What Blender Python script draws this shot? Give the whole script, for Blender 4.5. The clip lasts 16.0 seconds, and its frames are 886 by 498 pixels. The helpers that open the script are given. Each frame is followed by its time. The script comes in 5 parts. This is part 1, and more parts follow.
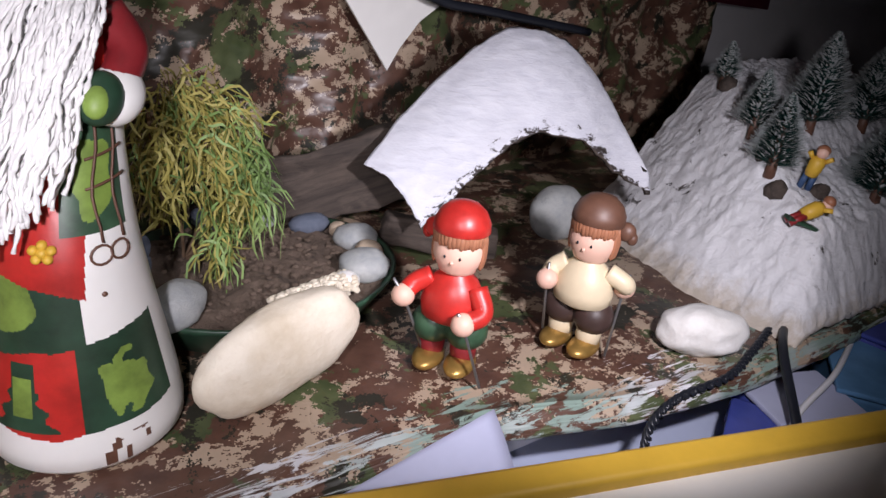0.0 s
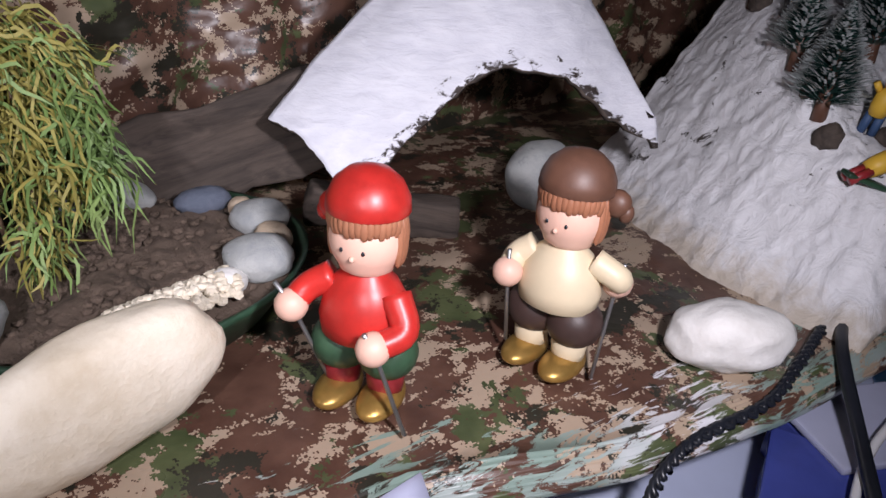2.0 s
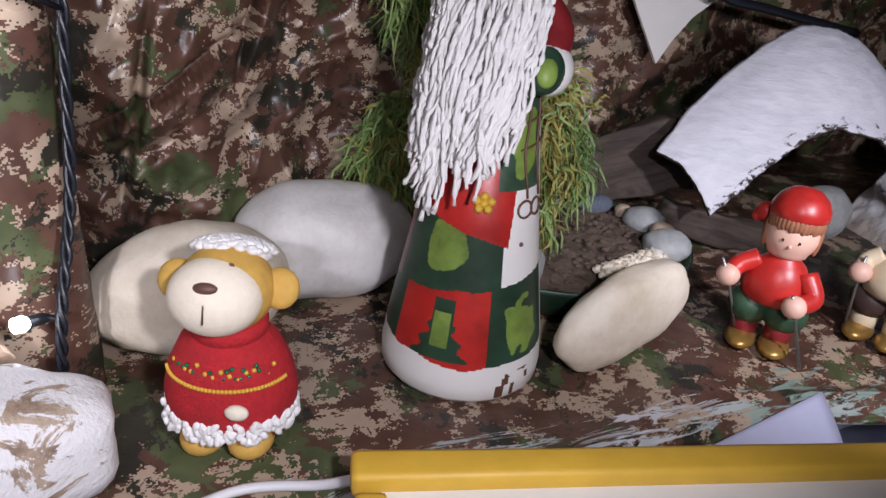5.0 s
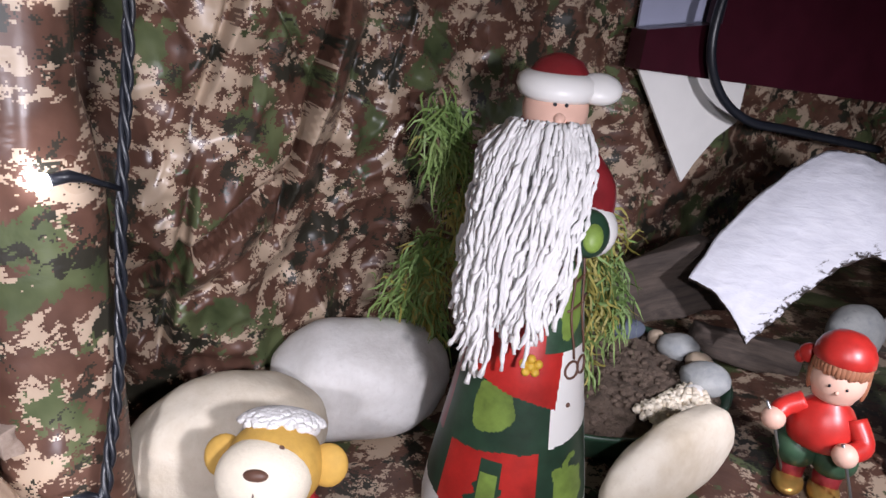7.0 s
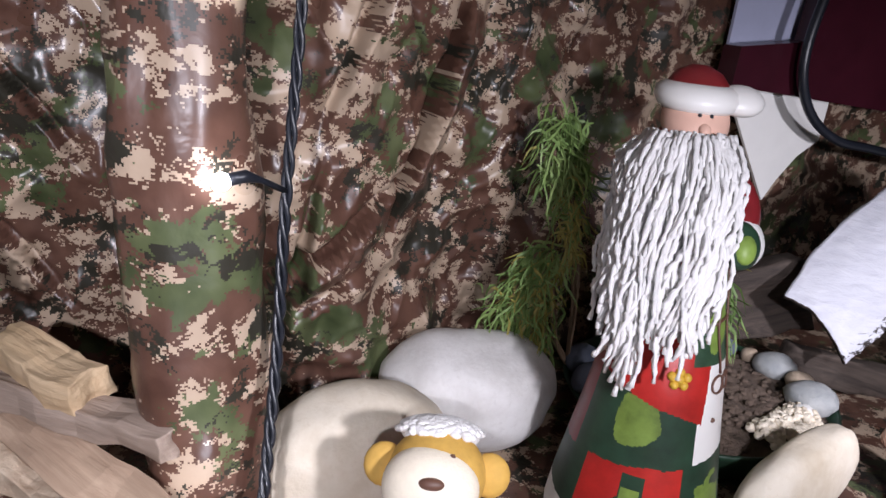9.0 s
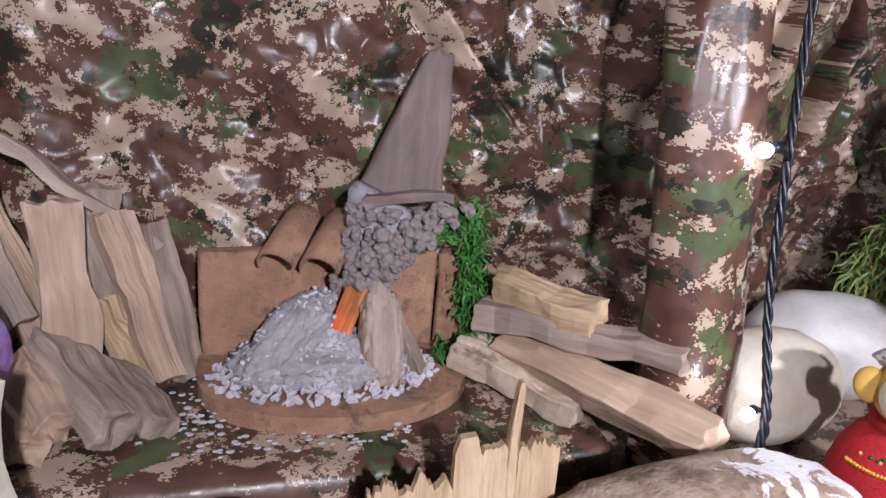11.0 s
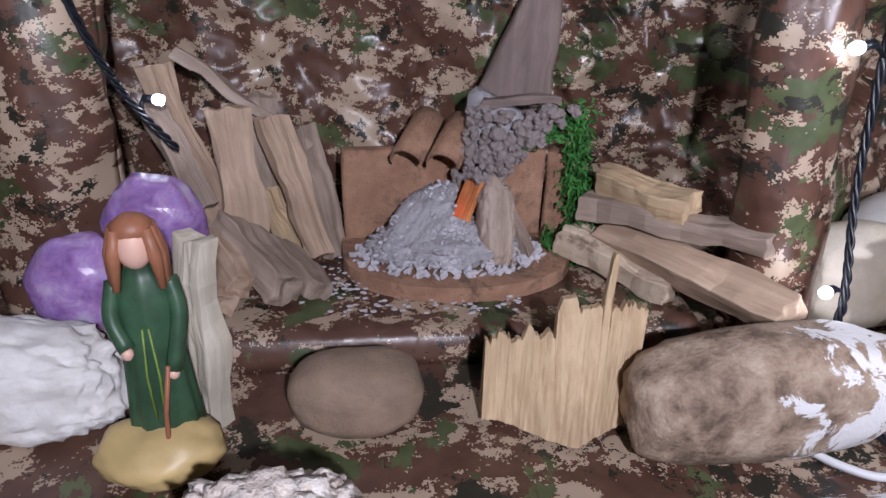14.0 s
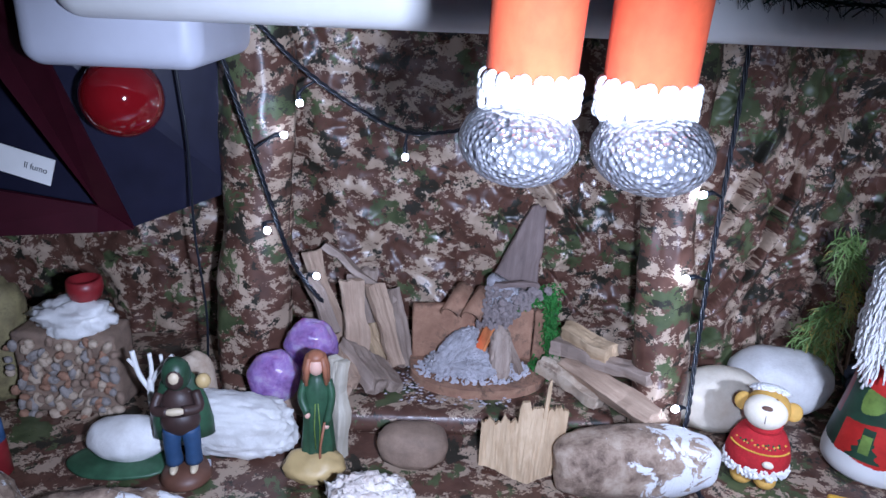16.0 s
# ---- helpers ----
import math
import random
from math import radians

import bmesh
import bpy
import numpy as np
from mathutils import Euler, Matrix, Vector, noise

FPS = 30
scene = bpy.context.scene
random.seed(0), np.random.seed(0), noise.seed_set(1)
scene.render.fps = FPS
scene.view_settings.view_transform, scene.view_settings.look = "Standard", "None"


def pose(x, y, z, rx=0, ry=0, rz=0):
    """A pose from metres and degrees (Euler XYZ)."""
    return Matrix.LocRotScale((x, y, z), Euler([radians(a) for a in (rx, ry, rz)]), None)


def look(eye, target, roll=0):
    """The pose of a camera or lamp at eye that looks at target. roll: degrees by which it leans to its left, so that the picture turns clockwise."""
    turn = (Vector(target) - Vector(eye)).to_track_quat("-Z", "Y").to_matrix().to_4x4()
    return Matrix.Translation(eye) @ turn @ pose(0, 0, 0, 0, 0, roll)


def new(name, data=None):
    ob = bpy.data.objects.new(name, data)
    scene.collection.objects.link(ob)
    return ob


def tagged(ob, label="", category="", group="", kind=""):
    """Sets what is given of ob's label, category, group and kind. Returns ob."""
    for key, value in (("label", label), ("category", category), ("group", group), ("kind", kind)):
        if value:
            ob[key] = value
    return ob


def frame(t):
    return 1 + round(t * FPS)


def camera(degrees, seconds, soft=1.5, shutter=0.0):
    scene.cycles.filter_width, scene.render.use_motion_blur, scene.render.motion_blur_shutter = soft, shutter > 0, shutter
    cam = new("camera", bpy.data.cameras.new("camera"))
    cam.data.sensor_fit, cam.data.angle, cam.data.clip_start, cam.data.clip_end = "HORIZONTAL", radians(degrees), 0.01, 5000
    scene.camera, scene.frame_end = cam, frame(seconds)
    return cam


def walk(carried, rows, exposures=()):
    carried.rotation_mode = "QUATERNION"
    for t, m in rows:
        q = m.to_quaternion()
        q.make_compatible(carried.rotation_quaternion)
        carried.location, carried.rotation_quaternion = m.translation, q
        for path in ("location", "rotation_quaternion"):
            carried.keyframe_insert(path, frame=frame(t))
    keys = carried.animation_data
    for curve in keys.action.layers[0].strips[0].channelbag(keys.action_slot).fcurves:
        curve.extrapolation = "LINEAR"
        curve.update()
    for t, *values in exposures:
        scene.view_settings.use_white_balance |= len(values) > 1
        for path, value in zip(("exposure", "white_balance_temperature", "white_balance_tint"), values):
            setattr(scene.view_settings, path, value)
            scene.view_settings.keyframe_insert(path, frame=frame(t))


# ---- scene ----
import functools

cam = camera(65.0, 16.0)
PATH = [
    (0, (0.014, 0.005, 0.256), (1.097, 1.46, -0.587), 5.9),
    (0.5, (0.046, 0.03, 0.244), (1.072, 1.486, -0.665), 5.2),
    (1, (0.08, 0.053, 0.229), (1.104, 1.499, -0.7), 4.5),
    (1.5, (0.108, 0.07, 0.215), (1.15, 1.502, -0.714), 4.9),
    (2, (0.13, 0.08, 0.212), (1.141, 1.524, -0.733), 3.6),
    (2.5, (0.133, 0.082, 0.213), (1.13, 1.527, -0.746), 4.0),
    (3, (0.122, 0.067, 0.22), (1.12, 1.511, -0.738), 4.1),
    (3.5, (0.087, 0.052, 0.232), (1.082, 1.516, -0.699), 4.9),
    (4, (0.0, 0.043, 0.236), (0.919, 1.577, -0.661), 5.5),
    (4.5, (-0.076, 0.045, 0.235), (0.78, 1.622, -0.649), 7.1),
    (5, (-0.127, 0.042, 0.239), (0.692, 1.646, -0.63), 6.3),
    (5.2, (-0.148, 0.042, 0.238), (0.653, 1.659, -0.624), 6.0),
    (7.3, (-0.134, 0.081, 0.28), (0.678, 1.782, -0.387), 5.5),
    (7.5, (-0.128, 0.092, 0.278), (0.688, 1.794, -0.385), 5.1),
    (8, (-0.124, 0.116, 0.274), (0.698, 1.821, -0.372), 4.3),
    (8.5, (-0.139, 0.114, 0.274), (0.674, 1.828, -0.358), 4.7),
    (9, (-0.2, 0.096, 0.265), (0.594, 1.818, -0.372), 6.4),
    (9.5, (-0.295, 0.088, 0.261), (0.417, 1.837, -0.396), 6.2),
    (10, (-0.37, 0.083, 0.264), (0.265, 1.866, -0.383), 5.7),
    (10.2, (-0.388, 0.081, 0.265), (0.221, 1.874, -0.379), 5.4),
    (12.3, (-0.426, 0.124, 0.223), (0.013, 1.894, -0.599), 5.5),
    (12.5, (-0.421, 0.13, 0.222), (-0.006, 1.899, -0.613), 5.2),
    (13, (-0.42, 0.131, 0.219), (-0.033, 1.91, -0.608), 4.6),
    (13.5, (-0.42, 0.107, 0.228), (-0.107, 1.881, -0.641), 3.3),
    (14, (-0.433, 0.026, 0.262), (-0.201, 1.786, -0.659), 2.0),
    (14.5, (-0.462, -0.075, 0.291), (-0.22, 1.685, -0.628), 2.6),
    (15, (-0.468, -0.15, 0.32), (-0.261, 1.659, -0.508), 3.0),
    (15.5, (-0.452, -0.217, 0.392), (-0.361, 1.634, -0.36), 2.8),
    (16, (-0.425, -0.266, 0.459), (-0.394, 1.603, -0.251), 2.4),
]
EXPOSURE = [(0, 0.15, 7000, 15), (3, 0.05, 6900, 15), (4, 0.0, 6900, 15), (5, -0.3, 6800, 15), (7.5, 0.1, 6800, 14), (8.5, 0.1, 6700, 14), (9, 0.1, 6700, 14), (10, 0.1, 6500, 16), (12.5, 0.55, 6900, 15), (13.5, 0.25, 6800, 15), (14.5, -0.3, 5900, 14), (15, -0.25, 5600, 14), (16, 0.12, 5250, 12)]
walk(cam, [(t, look(eye, target, roll)) for t, eye, target, roll in PATH], EXPOSURE)

# ---------------------------------------------------------------- light
world = bpy.data.worlds.new("world")
scene.world = world
world.use_nodes = True
world.node_tree.nodes["Background"].inputs[0].default_value = (0.55, 0.6, 0.8, 1)
world.node_tree.nodes["Background"].inputs[1].default_value = 0.02


def torch(name, eye, target, power, cone):
    """A fixed stand-in for the phone's white torch, near where the phone passes."""
    lamp = bpy.data.lights.new(name, "SPOT")
    lamp.energy, lamp.color = power, (0.94, 0.96, 1.10)
    lamp.spot_size, lamp.spot_blend, lamp.shadow_soft_size = radians(cone), 0.9, 0.012
    ob = new(name, lamp)
    ob.matrix_world = look(eye, target)
    return ob


# three added fixed lamps share the path of the one moving torch
torch("torch_right", (0.21, 0.05, 0.25), (0.38, 0.40, 0.06), 6.5, 92)
torch("torch_middle", (-0.06, -0.02, 0.30), (0.0, 0.42, 0.08), 7.0, 90)
torch("torch_left", (-0.37, -0.24, 0.43), (-0.50, 0.40, 0.11), 20.0, 88)

# ---------------------------------------------------------------- materials


class Net:
    """A short way to write node materials."""

    def __init__(self, name):
        self.m = bpy.data.materials.new(name)
        self.m.use_nodes = True
        self.t = self.m.node_tree
        self.b = self.t.nodes["Principled BSDF"]
        self.co = self.t.nodes.new("ShaderNodeTexCoord").outputs["Object"]

    def put(self, value, socket):
        if isinstance(value, bpy.types.NodeSocket):
            self.t.links.new(value, socket)
        elif isinstance(value, (tuple, list)) and len(value) == 3 and socket.type == "RGBA":
            socket.default_value = (*value, 1)
        else:
            socket.default_value = value

    def at(self, scale=(1, 1, 1), turn=(0, 0, 0), world=False):
        n = self.t.nodes.new("ShaderNodeMapping")
        if world:
            self.put(self.t.nodes.new("ShaderNodeNewGeometry").outputs["Position"], n.inputs[0])
        else:
            self.put(self.co, n.inputs[0])
        n.inputs["Scale"].default_value = scale
        n.inputs["Rotation"].default_value = [radians(a) for a in turn]
        return n.outputs[0]

    def noise(self, scale, detail=4, rough=0.55, distort=0.0, co=None):
        n = self.t.nodes.new("ShaderNodeTexNoise")
        self.put(co if co is not None else self.co, n.inputs["Vector"])
        n.inputs["Scale"].default_value, n.inputs["Detail"].default_value = scale, detail
        n.inputs["Roughness"].default_value, n.inputs["Distortion"].default_value = rough, distort
        return n.outputs["Fac"]

    def cells(self, scale, co=None, feature="F1"):
        n = self.t.nodes.new("ShaderNodeTexVoronoi")
        n.feature = feature
        self.put(co if co is not None else self.co, n.inputs["Vector"])
        n.inputs["Scale"].default_value = scale
        return n.outputs["Distance"]

    def ramp(self, fac, stops, hard=False):
        n = self.t.nodes.new("ShaderNodeValToRGB")
        n.color_ramp.interpolation = "CONSTANT" if hard else "LINEAR"
        e = n.color_ramp.elements
        while len(e) < len(stops):
            e.new(1.0)
        for k, (p, c) in enumerate(stops):
            e[k].position = p
            e[k].color = (*c, 1) if isinstance(c, tuple) else (c, c, c, 1)
        self.put(fac, n.inputs[0])
        return n.outputs[0]

    def mix(self, fac, a, b, blend="MIX"):
        n = self.t.nodes.new("ShaderNodeMix")
        n.data_type, n.blend_type = "RGBA", blend
        self.put(fac, n.inputs[0]), self.put(a, n.inputs[6]), self.put(b, n.inputs[7])
        return n.outputs[2]

    def math(self, op, a, b=0.0):
        n = self.t.nodes.new("ShaderNodeMath")
        n.operation = op
        self.put(a, n.inputs[0]), self.put(b, n.inputs[1])
        return n.outputs[0]

    def axis(self, co, which):
        n = self.t.nodes.new("ShaderNodeSeparateXYZ")
        self.put(co, n.inputs[0])
        return n.outputs[which]

    def bump(self, height, strength=0.5, dist=0.002):
        n = self.t.nodes.new("ShaderNodeBump")
        n.inputs["Strength"].default_value, n.inputs["Distance"].default_value = strength, dist
        self.put(height, n.inputs["Height"])
        self.put(n.outputs[0], self.b.inputs["Normal"])

    def done(self, color, rough=0.6, **more):
        self.put(color, self.b.inputs["Base Color"])
        self.put(rough, self.b.inputs["Roughness"])
        for k, v in more.items():
            self.put(v, self.b.inputs[k.replace("_", " ")])
        return self.m


def camo(name, dark=1.0, seed=0.0, edge=False):
    """Glossy camouflage paper: brown, tan and green patches with ragged edges."""
    n = Net(name)
    flat = n.t.nodes.new("ShaderNodeVectorMath")  # the print is made of small squares
    flat.operation = "SNAP"
    n.put(n.t.nodes.new("ShaderNodeNewGeometry").outputs["Position"], flat.inputs[0])
    flat.inputs[1].default_value = (0.0008, 0.0008, 0.0008) if edge else (0.0008, 9.0, 0.0008)

    def printed(turn, stretch=(1, 1, 1)):
        m = n.t.nodes.new("ShaderNodeMapping")
        n.put(flat.outputs[0], m.inputs[0])
        m.inputs["Scale"].default_value = stretch
        m.inputs["Location"].default_value = (seed * 3.1, seed * 1.7, seed * 2.3)
        m.inputs["Rotation"].default_value = [radians(a) for a in turn]
        return m.outputs[0]

    co = n.at((1, 1, 1), (seed * 31, seed * 17, seed * 23), world=True)
    tan = n.ramp(n.noise(34, 10, 0.76, 0.2, printed((0, 0, 0), (0.85, 1, 1.15))), [(0, 0.0), (0.518, 1.0)], True)
    green = n.ramp(n.noise(20, 9, 0.70, 0.3, printed((40, 12, 70))), [(0, 0.0), (0.555, 1.0)], True)
    co3 = n.at((1, 1, 1), (80, 50, 10 + seed * 11), world=True)
    deep = n.ramp(n.noise(25, 10, 0.74, 0.2, printed((80, 50, 10))), [(0, 0.0), (0.555, 1.0)], True)
    brown = n.ramp(n.noise(60, 3, 0.5, 0, co3), [(0.3, (0.078 * dark, 0.037 * dark, 0.026 * dark)), (0.7, (0.135 * dark, 0.068 * dark, 0.047 * dark))])
    c = n.mix(tan, brown, (0.44 * dark, 0.335 * dark, 0.245 * dark))
    g = n.ramp(n.noise(40, 3, 0.5, 0, co), [(0.3, (0.045 * dark, 0.062 * dark, 0.026 * dark)), (0.7, (0.115 * dark, 0.135 * dark, 0.062 * dark))])
    c = n.mix(green, c, g)
    c = n.mix(deep, c, (0.03 * dark, 0.028 * dark, 0.02 * dark))
    if edge:  # a pale printed border of frosty streaks
        a = n.t.nodes.new("ShaderNodeAttribute")
        a.attribute_name = "edge"
        streak = n.noise(1.0, 8, 0.7, 1.2, n.at((20, 110, 110), (0, 0, 14), world=True))
        f = n.math("ADD", n.math("MULTIPLY", a.outputs["Fac"], 0.30), streak)
        pale = n.ramp(n.noise(9, 3, 0.5, 0, co), [(0.42, (0.60, 0.60, 0.63)), (0.60, (0.20, 0.28, 0.24))])
        c = n.mix(n.ramp(f, [(0.79, 0.0), (0.81, 1.0)]), c, pale)
    n.bump(n.noise(35, 4, 0.5, 0.4, co), 0.35, 0.004)
    return n.done(c, n.ramp(n.noise(18, 3, 0.5, 0, co), [(0.3, 0.26), (0.7, 0.46)]), Specular_IOR_Level=0.45)


def plain(name, color, rough=0.5, grain=120, amount=0.18, bump=0.15, **more):
    """Paint or fabric of one colour with a mottled grain."""
    n = Net(name)
    a, b = [tuple(min(1, c * (1 + s * amount)) for c in color) for s in (-1, 1)]
    f = n.mix(0.5, n.noise(grain, 5, 0.6), n.noise(grain * 0.2, 4, 0.6))
    if bump:
        n.bump(n.noise(grain * 1.5, 4), bump, 0.001)
    return n.done(n.ramp(f, [(0.3, a), (0.7, b)]), rough, **more)


def stony(name, light, mid, dark, scale=45, spots=0.62, rough=0.75, bump=0.5):
    """A weathered stone with stains and fine pits."""
    n = Net(name)
    c = n.ramp(n.noise(scale, 7, 0.62, 0.2), [(0.3, mid), (0.62, light)])
    c = n.mix(n.ramp(n.noise(scale * 0.55, 8, 0.7, 0.5), [(spots, 0.0), (spots + 0.1, 0.85)]), c, dark)
    c = n.mix(n.ramp(n.noise(scale * 9, 3, 0.6), [(0.55, 0.0), (0.75, 0.35)]), c, mid)
    n.bump(n.mix(0.4, n.noise(scale * 2.2, 8, 0.65), n.noise(scale * 12, 4, 0.6)), bump, 0.004)
    return n.done(c, rough)


def woody(name, light, dark, scale=1.0, axis=2, rough=0.75):
    """Split wood with its grain along one axis."""
    n = Net(name)
    s = [130 * scale, 130 * scale, 130 * scale]
    s[axis] = 9 * scale
    co = n.at(tuple(s))
    g = n.noise(1.0, 6, 0.62, 0.6, co)
    c = n.ramp(g, [(0.28, dark), (0.5, tuple((a + b) / 2 for a, b in zip(light, dark))), (0.72, light)])
    c = n.mix(n.ramp(n.noise(14, 5, 0.6), [(0.45, 0.0), (0.75, 0.5)]), c, tuple(v * 0.6 for v in dark))
    n.bump(n.mix(0.5, g, n.noise(2.6, 5, 0.6, 0.3, co)), 0.55, 0.003)
    return n.done(c, rough)


CAMO = camo("camouflage_paper")
CAMO_FLOOR = camo("camouflage_floor", 0.88, 1.0, True)
WHITE_STONE = stony("white_stone", (0.80, 0.79, 0.77), (0.60, 0.58, 0.55), (0.42, 0.34, 0.26), 30, 0.66, 0.7, 0.3)
CREAM_STONE = stony("cream_stone", (0.78, 0.71, 0.59), (0.60, 0.51, 0.38), (0.44, 0.33, 0.21), 28, 0.62, 0.7, 0.3)
BROWN_STONE = stony("brown_stone", (0.30, 0.21, 0.15), (0.18, 0.125, 0.09), (0.14, 0.10, 0.08), 50, 0.6)
GREY_STONE = stony("grey_stone", (0.42, 0.43, 0.42), (0.28, 0.30, 0.31), (0.16, 0.17, 0.18), 70, 0.6)
SLATE_STONE = stony("slate_stone", (0.13, 0.15, 0.20), (0.08, 0.10, 0.14), (0.05, 0.06, 0.07), 70, 0.6)
TAN_STONE = stony("tan_stone", (0.55, 0.45, 0.34), (0.36, 0.26, 0.18), (0.20, 0.13, 0.09), 60, 0.58)
ROCK = stony("rough_rock", (0.84, 0.79, 0.74), (0.66, 0.54, 0.46), (0.50, 0.32, 0.18), 40, 0.56, bump=1.0)
SNOW = plain("snow_plaster", (0.78, 0.78, 0.80), 0.7, 60, 0.08, 0.6)
SOIL = stony("soil", (0.17, 0.12, 0.09), (0.10, 0.07, 0.05), (0.05, 0.035, 0.025), 90, 0.55, 0.95, 1.0)
BARK = woody("dark_bark", (0.12, 0.09, 0.072), (0.026, 0.019, 0.016), 1.0, 0, 0.85)
WOOD = woody("split_wood", (0.58, 0.43, 0.31), (0.33, 0.22, 0.15))
WOOD_X = woody("split_wood_lying", (0.48, 0.35, 0.24), (0.24, 0.15, 0.10), 1.0, 0)
PALE_WOOD = woody("pale_splintered_wood", (0.66, 0.50, 0.32), (0.44, 0.30, 0.17))
TERRACOTTA = stony("terracotta", (0.40, 0.23, 0.145), (0.26, 0.135, 0.085), (0.13, 0.08, 0.055), 60, 0.52, 0.85, 0.8)
ASH = stony("ash", (0.56, 0.54, 0.57), (0.38, 0.36, 0.38), (0.20, 0.17, 0.17), 130, 0.6, 0.95, 1.0)
RED = plain("red_paint", (0.48, 0.025, 0.02), 0.38, 70, 0.45)
DEEP_RED = plain("dark_red_paint", (0.22, 0.018, 0.022), 0.4, 90, 0.3)
GREEN = plain("green_paint", (0.035, 0.085, 0.045), 0.45, 60, 0.75)
DARK_GREEN = plain("dark_green_paint", (0.018, 0.050, 0.028), 0.45, 60, 0.7)
LIME = plain("lime_paint", (0.17, 0.26, 0.05), 0.5, 70, 0.7)
WHITE = plain("white_paint", (0.80, 0.79, 0.76), 0.4, 40, 0.06, 0.05)
SKIN = plain("skin_paint", (0.74, 0.46, 0.36), 0.5, 60, 0.08, 0.05)
HAIR = plain("hair_paint", (0.32, 0.13, 0.07), 0.5, 160, 0.3)
BROWN = plain("brown_paint", (0.12, 0.055, 0.035), 0.5, 90, 0.3)
DARK_BROWN = plain("dark_brown_paint", (0.05, 0.028, 0.024), 0.5, 90, 0.3)
CREAM = plain("cream_paint", (0.66, 0.55, 0.38), 0.45, 70, 0.1)
GOLD = plain("gold_paint", (0.42, 0.25, 0.07), 0.35, 90, 0.3, Metallic=0.7)
BLACK = plain("black_rubber", (0.012, 0.014, 0.02), 0.35, 90, 0.3)
YELLOW = plain("yellow_paint", (0.66, 0.40, 0.045), 0.5, 60, 0.12)
BLUE = plain("blue_fabric", (0.03, 0.07, 0.16), 0.6, 90, 0.3)
STEEL = plain("grey_steel", (0.30, 0.30, 0.31), 0.4, 90, 0.1, Metallic=0.8)
WOOL = plain("white_wool", (0.80, 0.79, 0.78), 0.9, 260, 0.08, 0.8)

# ---------------------------------------------------------------- mesh helpers


def part(name, bm, material, parent=None, label="", smooth=True):
    """Links a bmesh as one mesh object, with one material or a list of them."""
    me = bpy.data.meshes.new(name)
    for f in bm.faces:
        f.smooth = smooth
    bm.to_mesh(me)
    bm.free()
    for m in material if isinstance(material, (list, tuple)) else [material]:
        me.materials.append(m)
    ob = new(name, me)
    ob.parent = parent
    if label:
        ob["label"] = label
    return ob


def empty(name, m, label, category, group=""):
    ob = new(name)
    ob.empty_display_size = 0.01
    ob.matrix_world = m
    return tagged(ob, label, category, group)


def fbm(p, scale, seed, octaves=3):
    v, a = 0.0, 1.0
    q = Vector(p) * scale + Vector((seed * 7.1, seed * 3.3, seed * 5.7))
    for _ in range(octaves):
        v += a * noise.noise(q)
        q, a = q * 2.1, a * 0.5
    return v


@functools.lru_cache(None)
def unit_ball(seg):
    """Points and faces of a round ball of radius 1."""
    rows = max(6, seg * 2 // 3)
    pts = [(0, 0, 1)]
    for i in range(1, rows):
        e = math.pi * i / rows
        pts += [(math.sin(e) * math.cos(2 * math.pi * k / seg), math.sin(e) * math.sin(2 * math.pi * k / seg), math.cos(e)) for k in range(seg)]
    pts.append((0, 0, -1))
    last, ring = len(pts) - 1, lambda i, k: 1 + i * seg + k % seg
    faces = [(0, ring(0, k), ring(0, k + 1)) for k in range(seg)] + [(last, ring(rows - 2, k + 1), ring(rows - 2, k)) for k in range(seg)]
    faces += [(ring(i, k), ring(i + 1, k), ring(i + 1, k + 1), ring(i, k + 1)) for i in range(rows - 2) for k in range(seg)]
    return [Vector(p) for p in pts], faces


def ball(bm, c, r, mat=0, seg=20, turn=None):
    """An ellipsoid added to a bmesh."""
    r = (r, r, r) if isinstance(r, (int, float)) else r
    m = Matrix.Translation(c) @ (turn or Matrix()) @ Matrix.Diagonal((*r, 1))
    pts, faces = unit_ball(seg)
    made = [bm.verts.new(m @ p) for p in pts]
    for f in faces:
        bm.faces.new([made[i] for i in f]).material_index = mat


def crumb(bm, m):
    """A small angular crumb."""
    t = 0.62
    v = [bm.verts.new(m @ Vector(p)) for p in ((-t, 1, 0), (t, 1, 0), (-t, -1, 0), (t, -1, 0), (0, -t, 1), (0, t, 1), (0, -t, -1), (0, t, -1), (1, 0, -t), (1, 0, t), (-1, 0, -t), (-1, 0, t))]
    for a, b, c in ((0, 11, 5), (0, 5, 1), (0, 1, 7), (0, 7, 10), (0, 10, 11), (1, 5, 9), (5, 11, 4), (11, 10, 2), (10, 7, 6), (7, 1, 8), (3, 9, 4), (3, 4, 2), (3, 2, 6), (3, 6, 8), (3, 8, 9), (4, 9, 5), (2, 4, 11), (6, 2, 10), (8, 6, 7), (9, 8, 1)):
        bm.faces.new((v[a], v[b], v[c]))


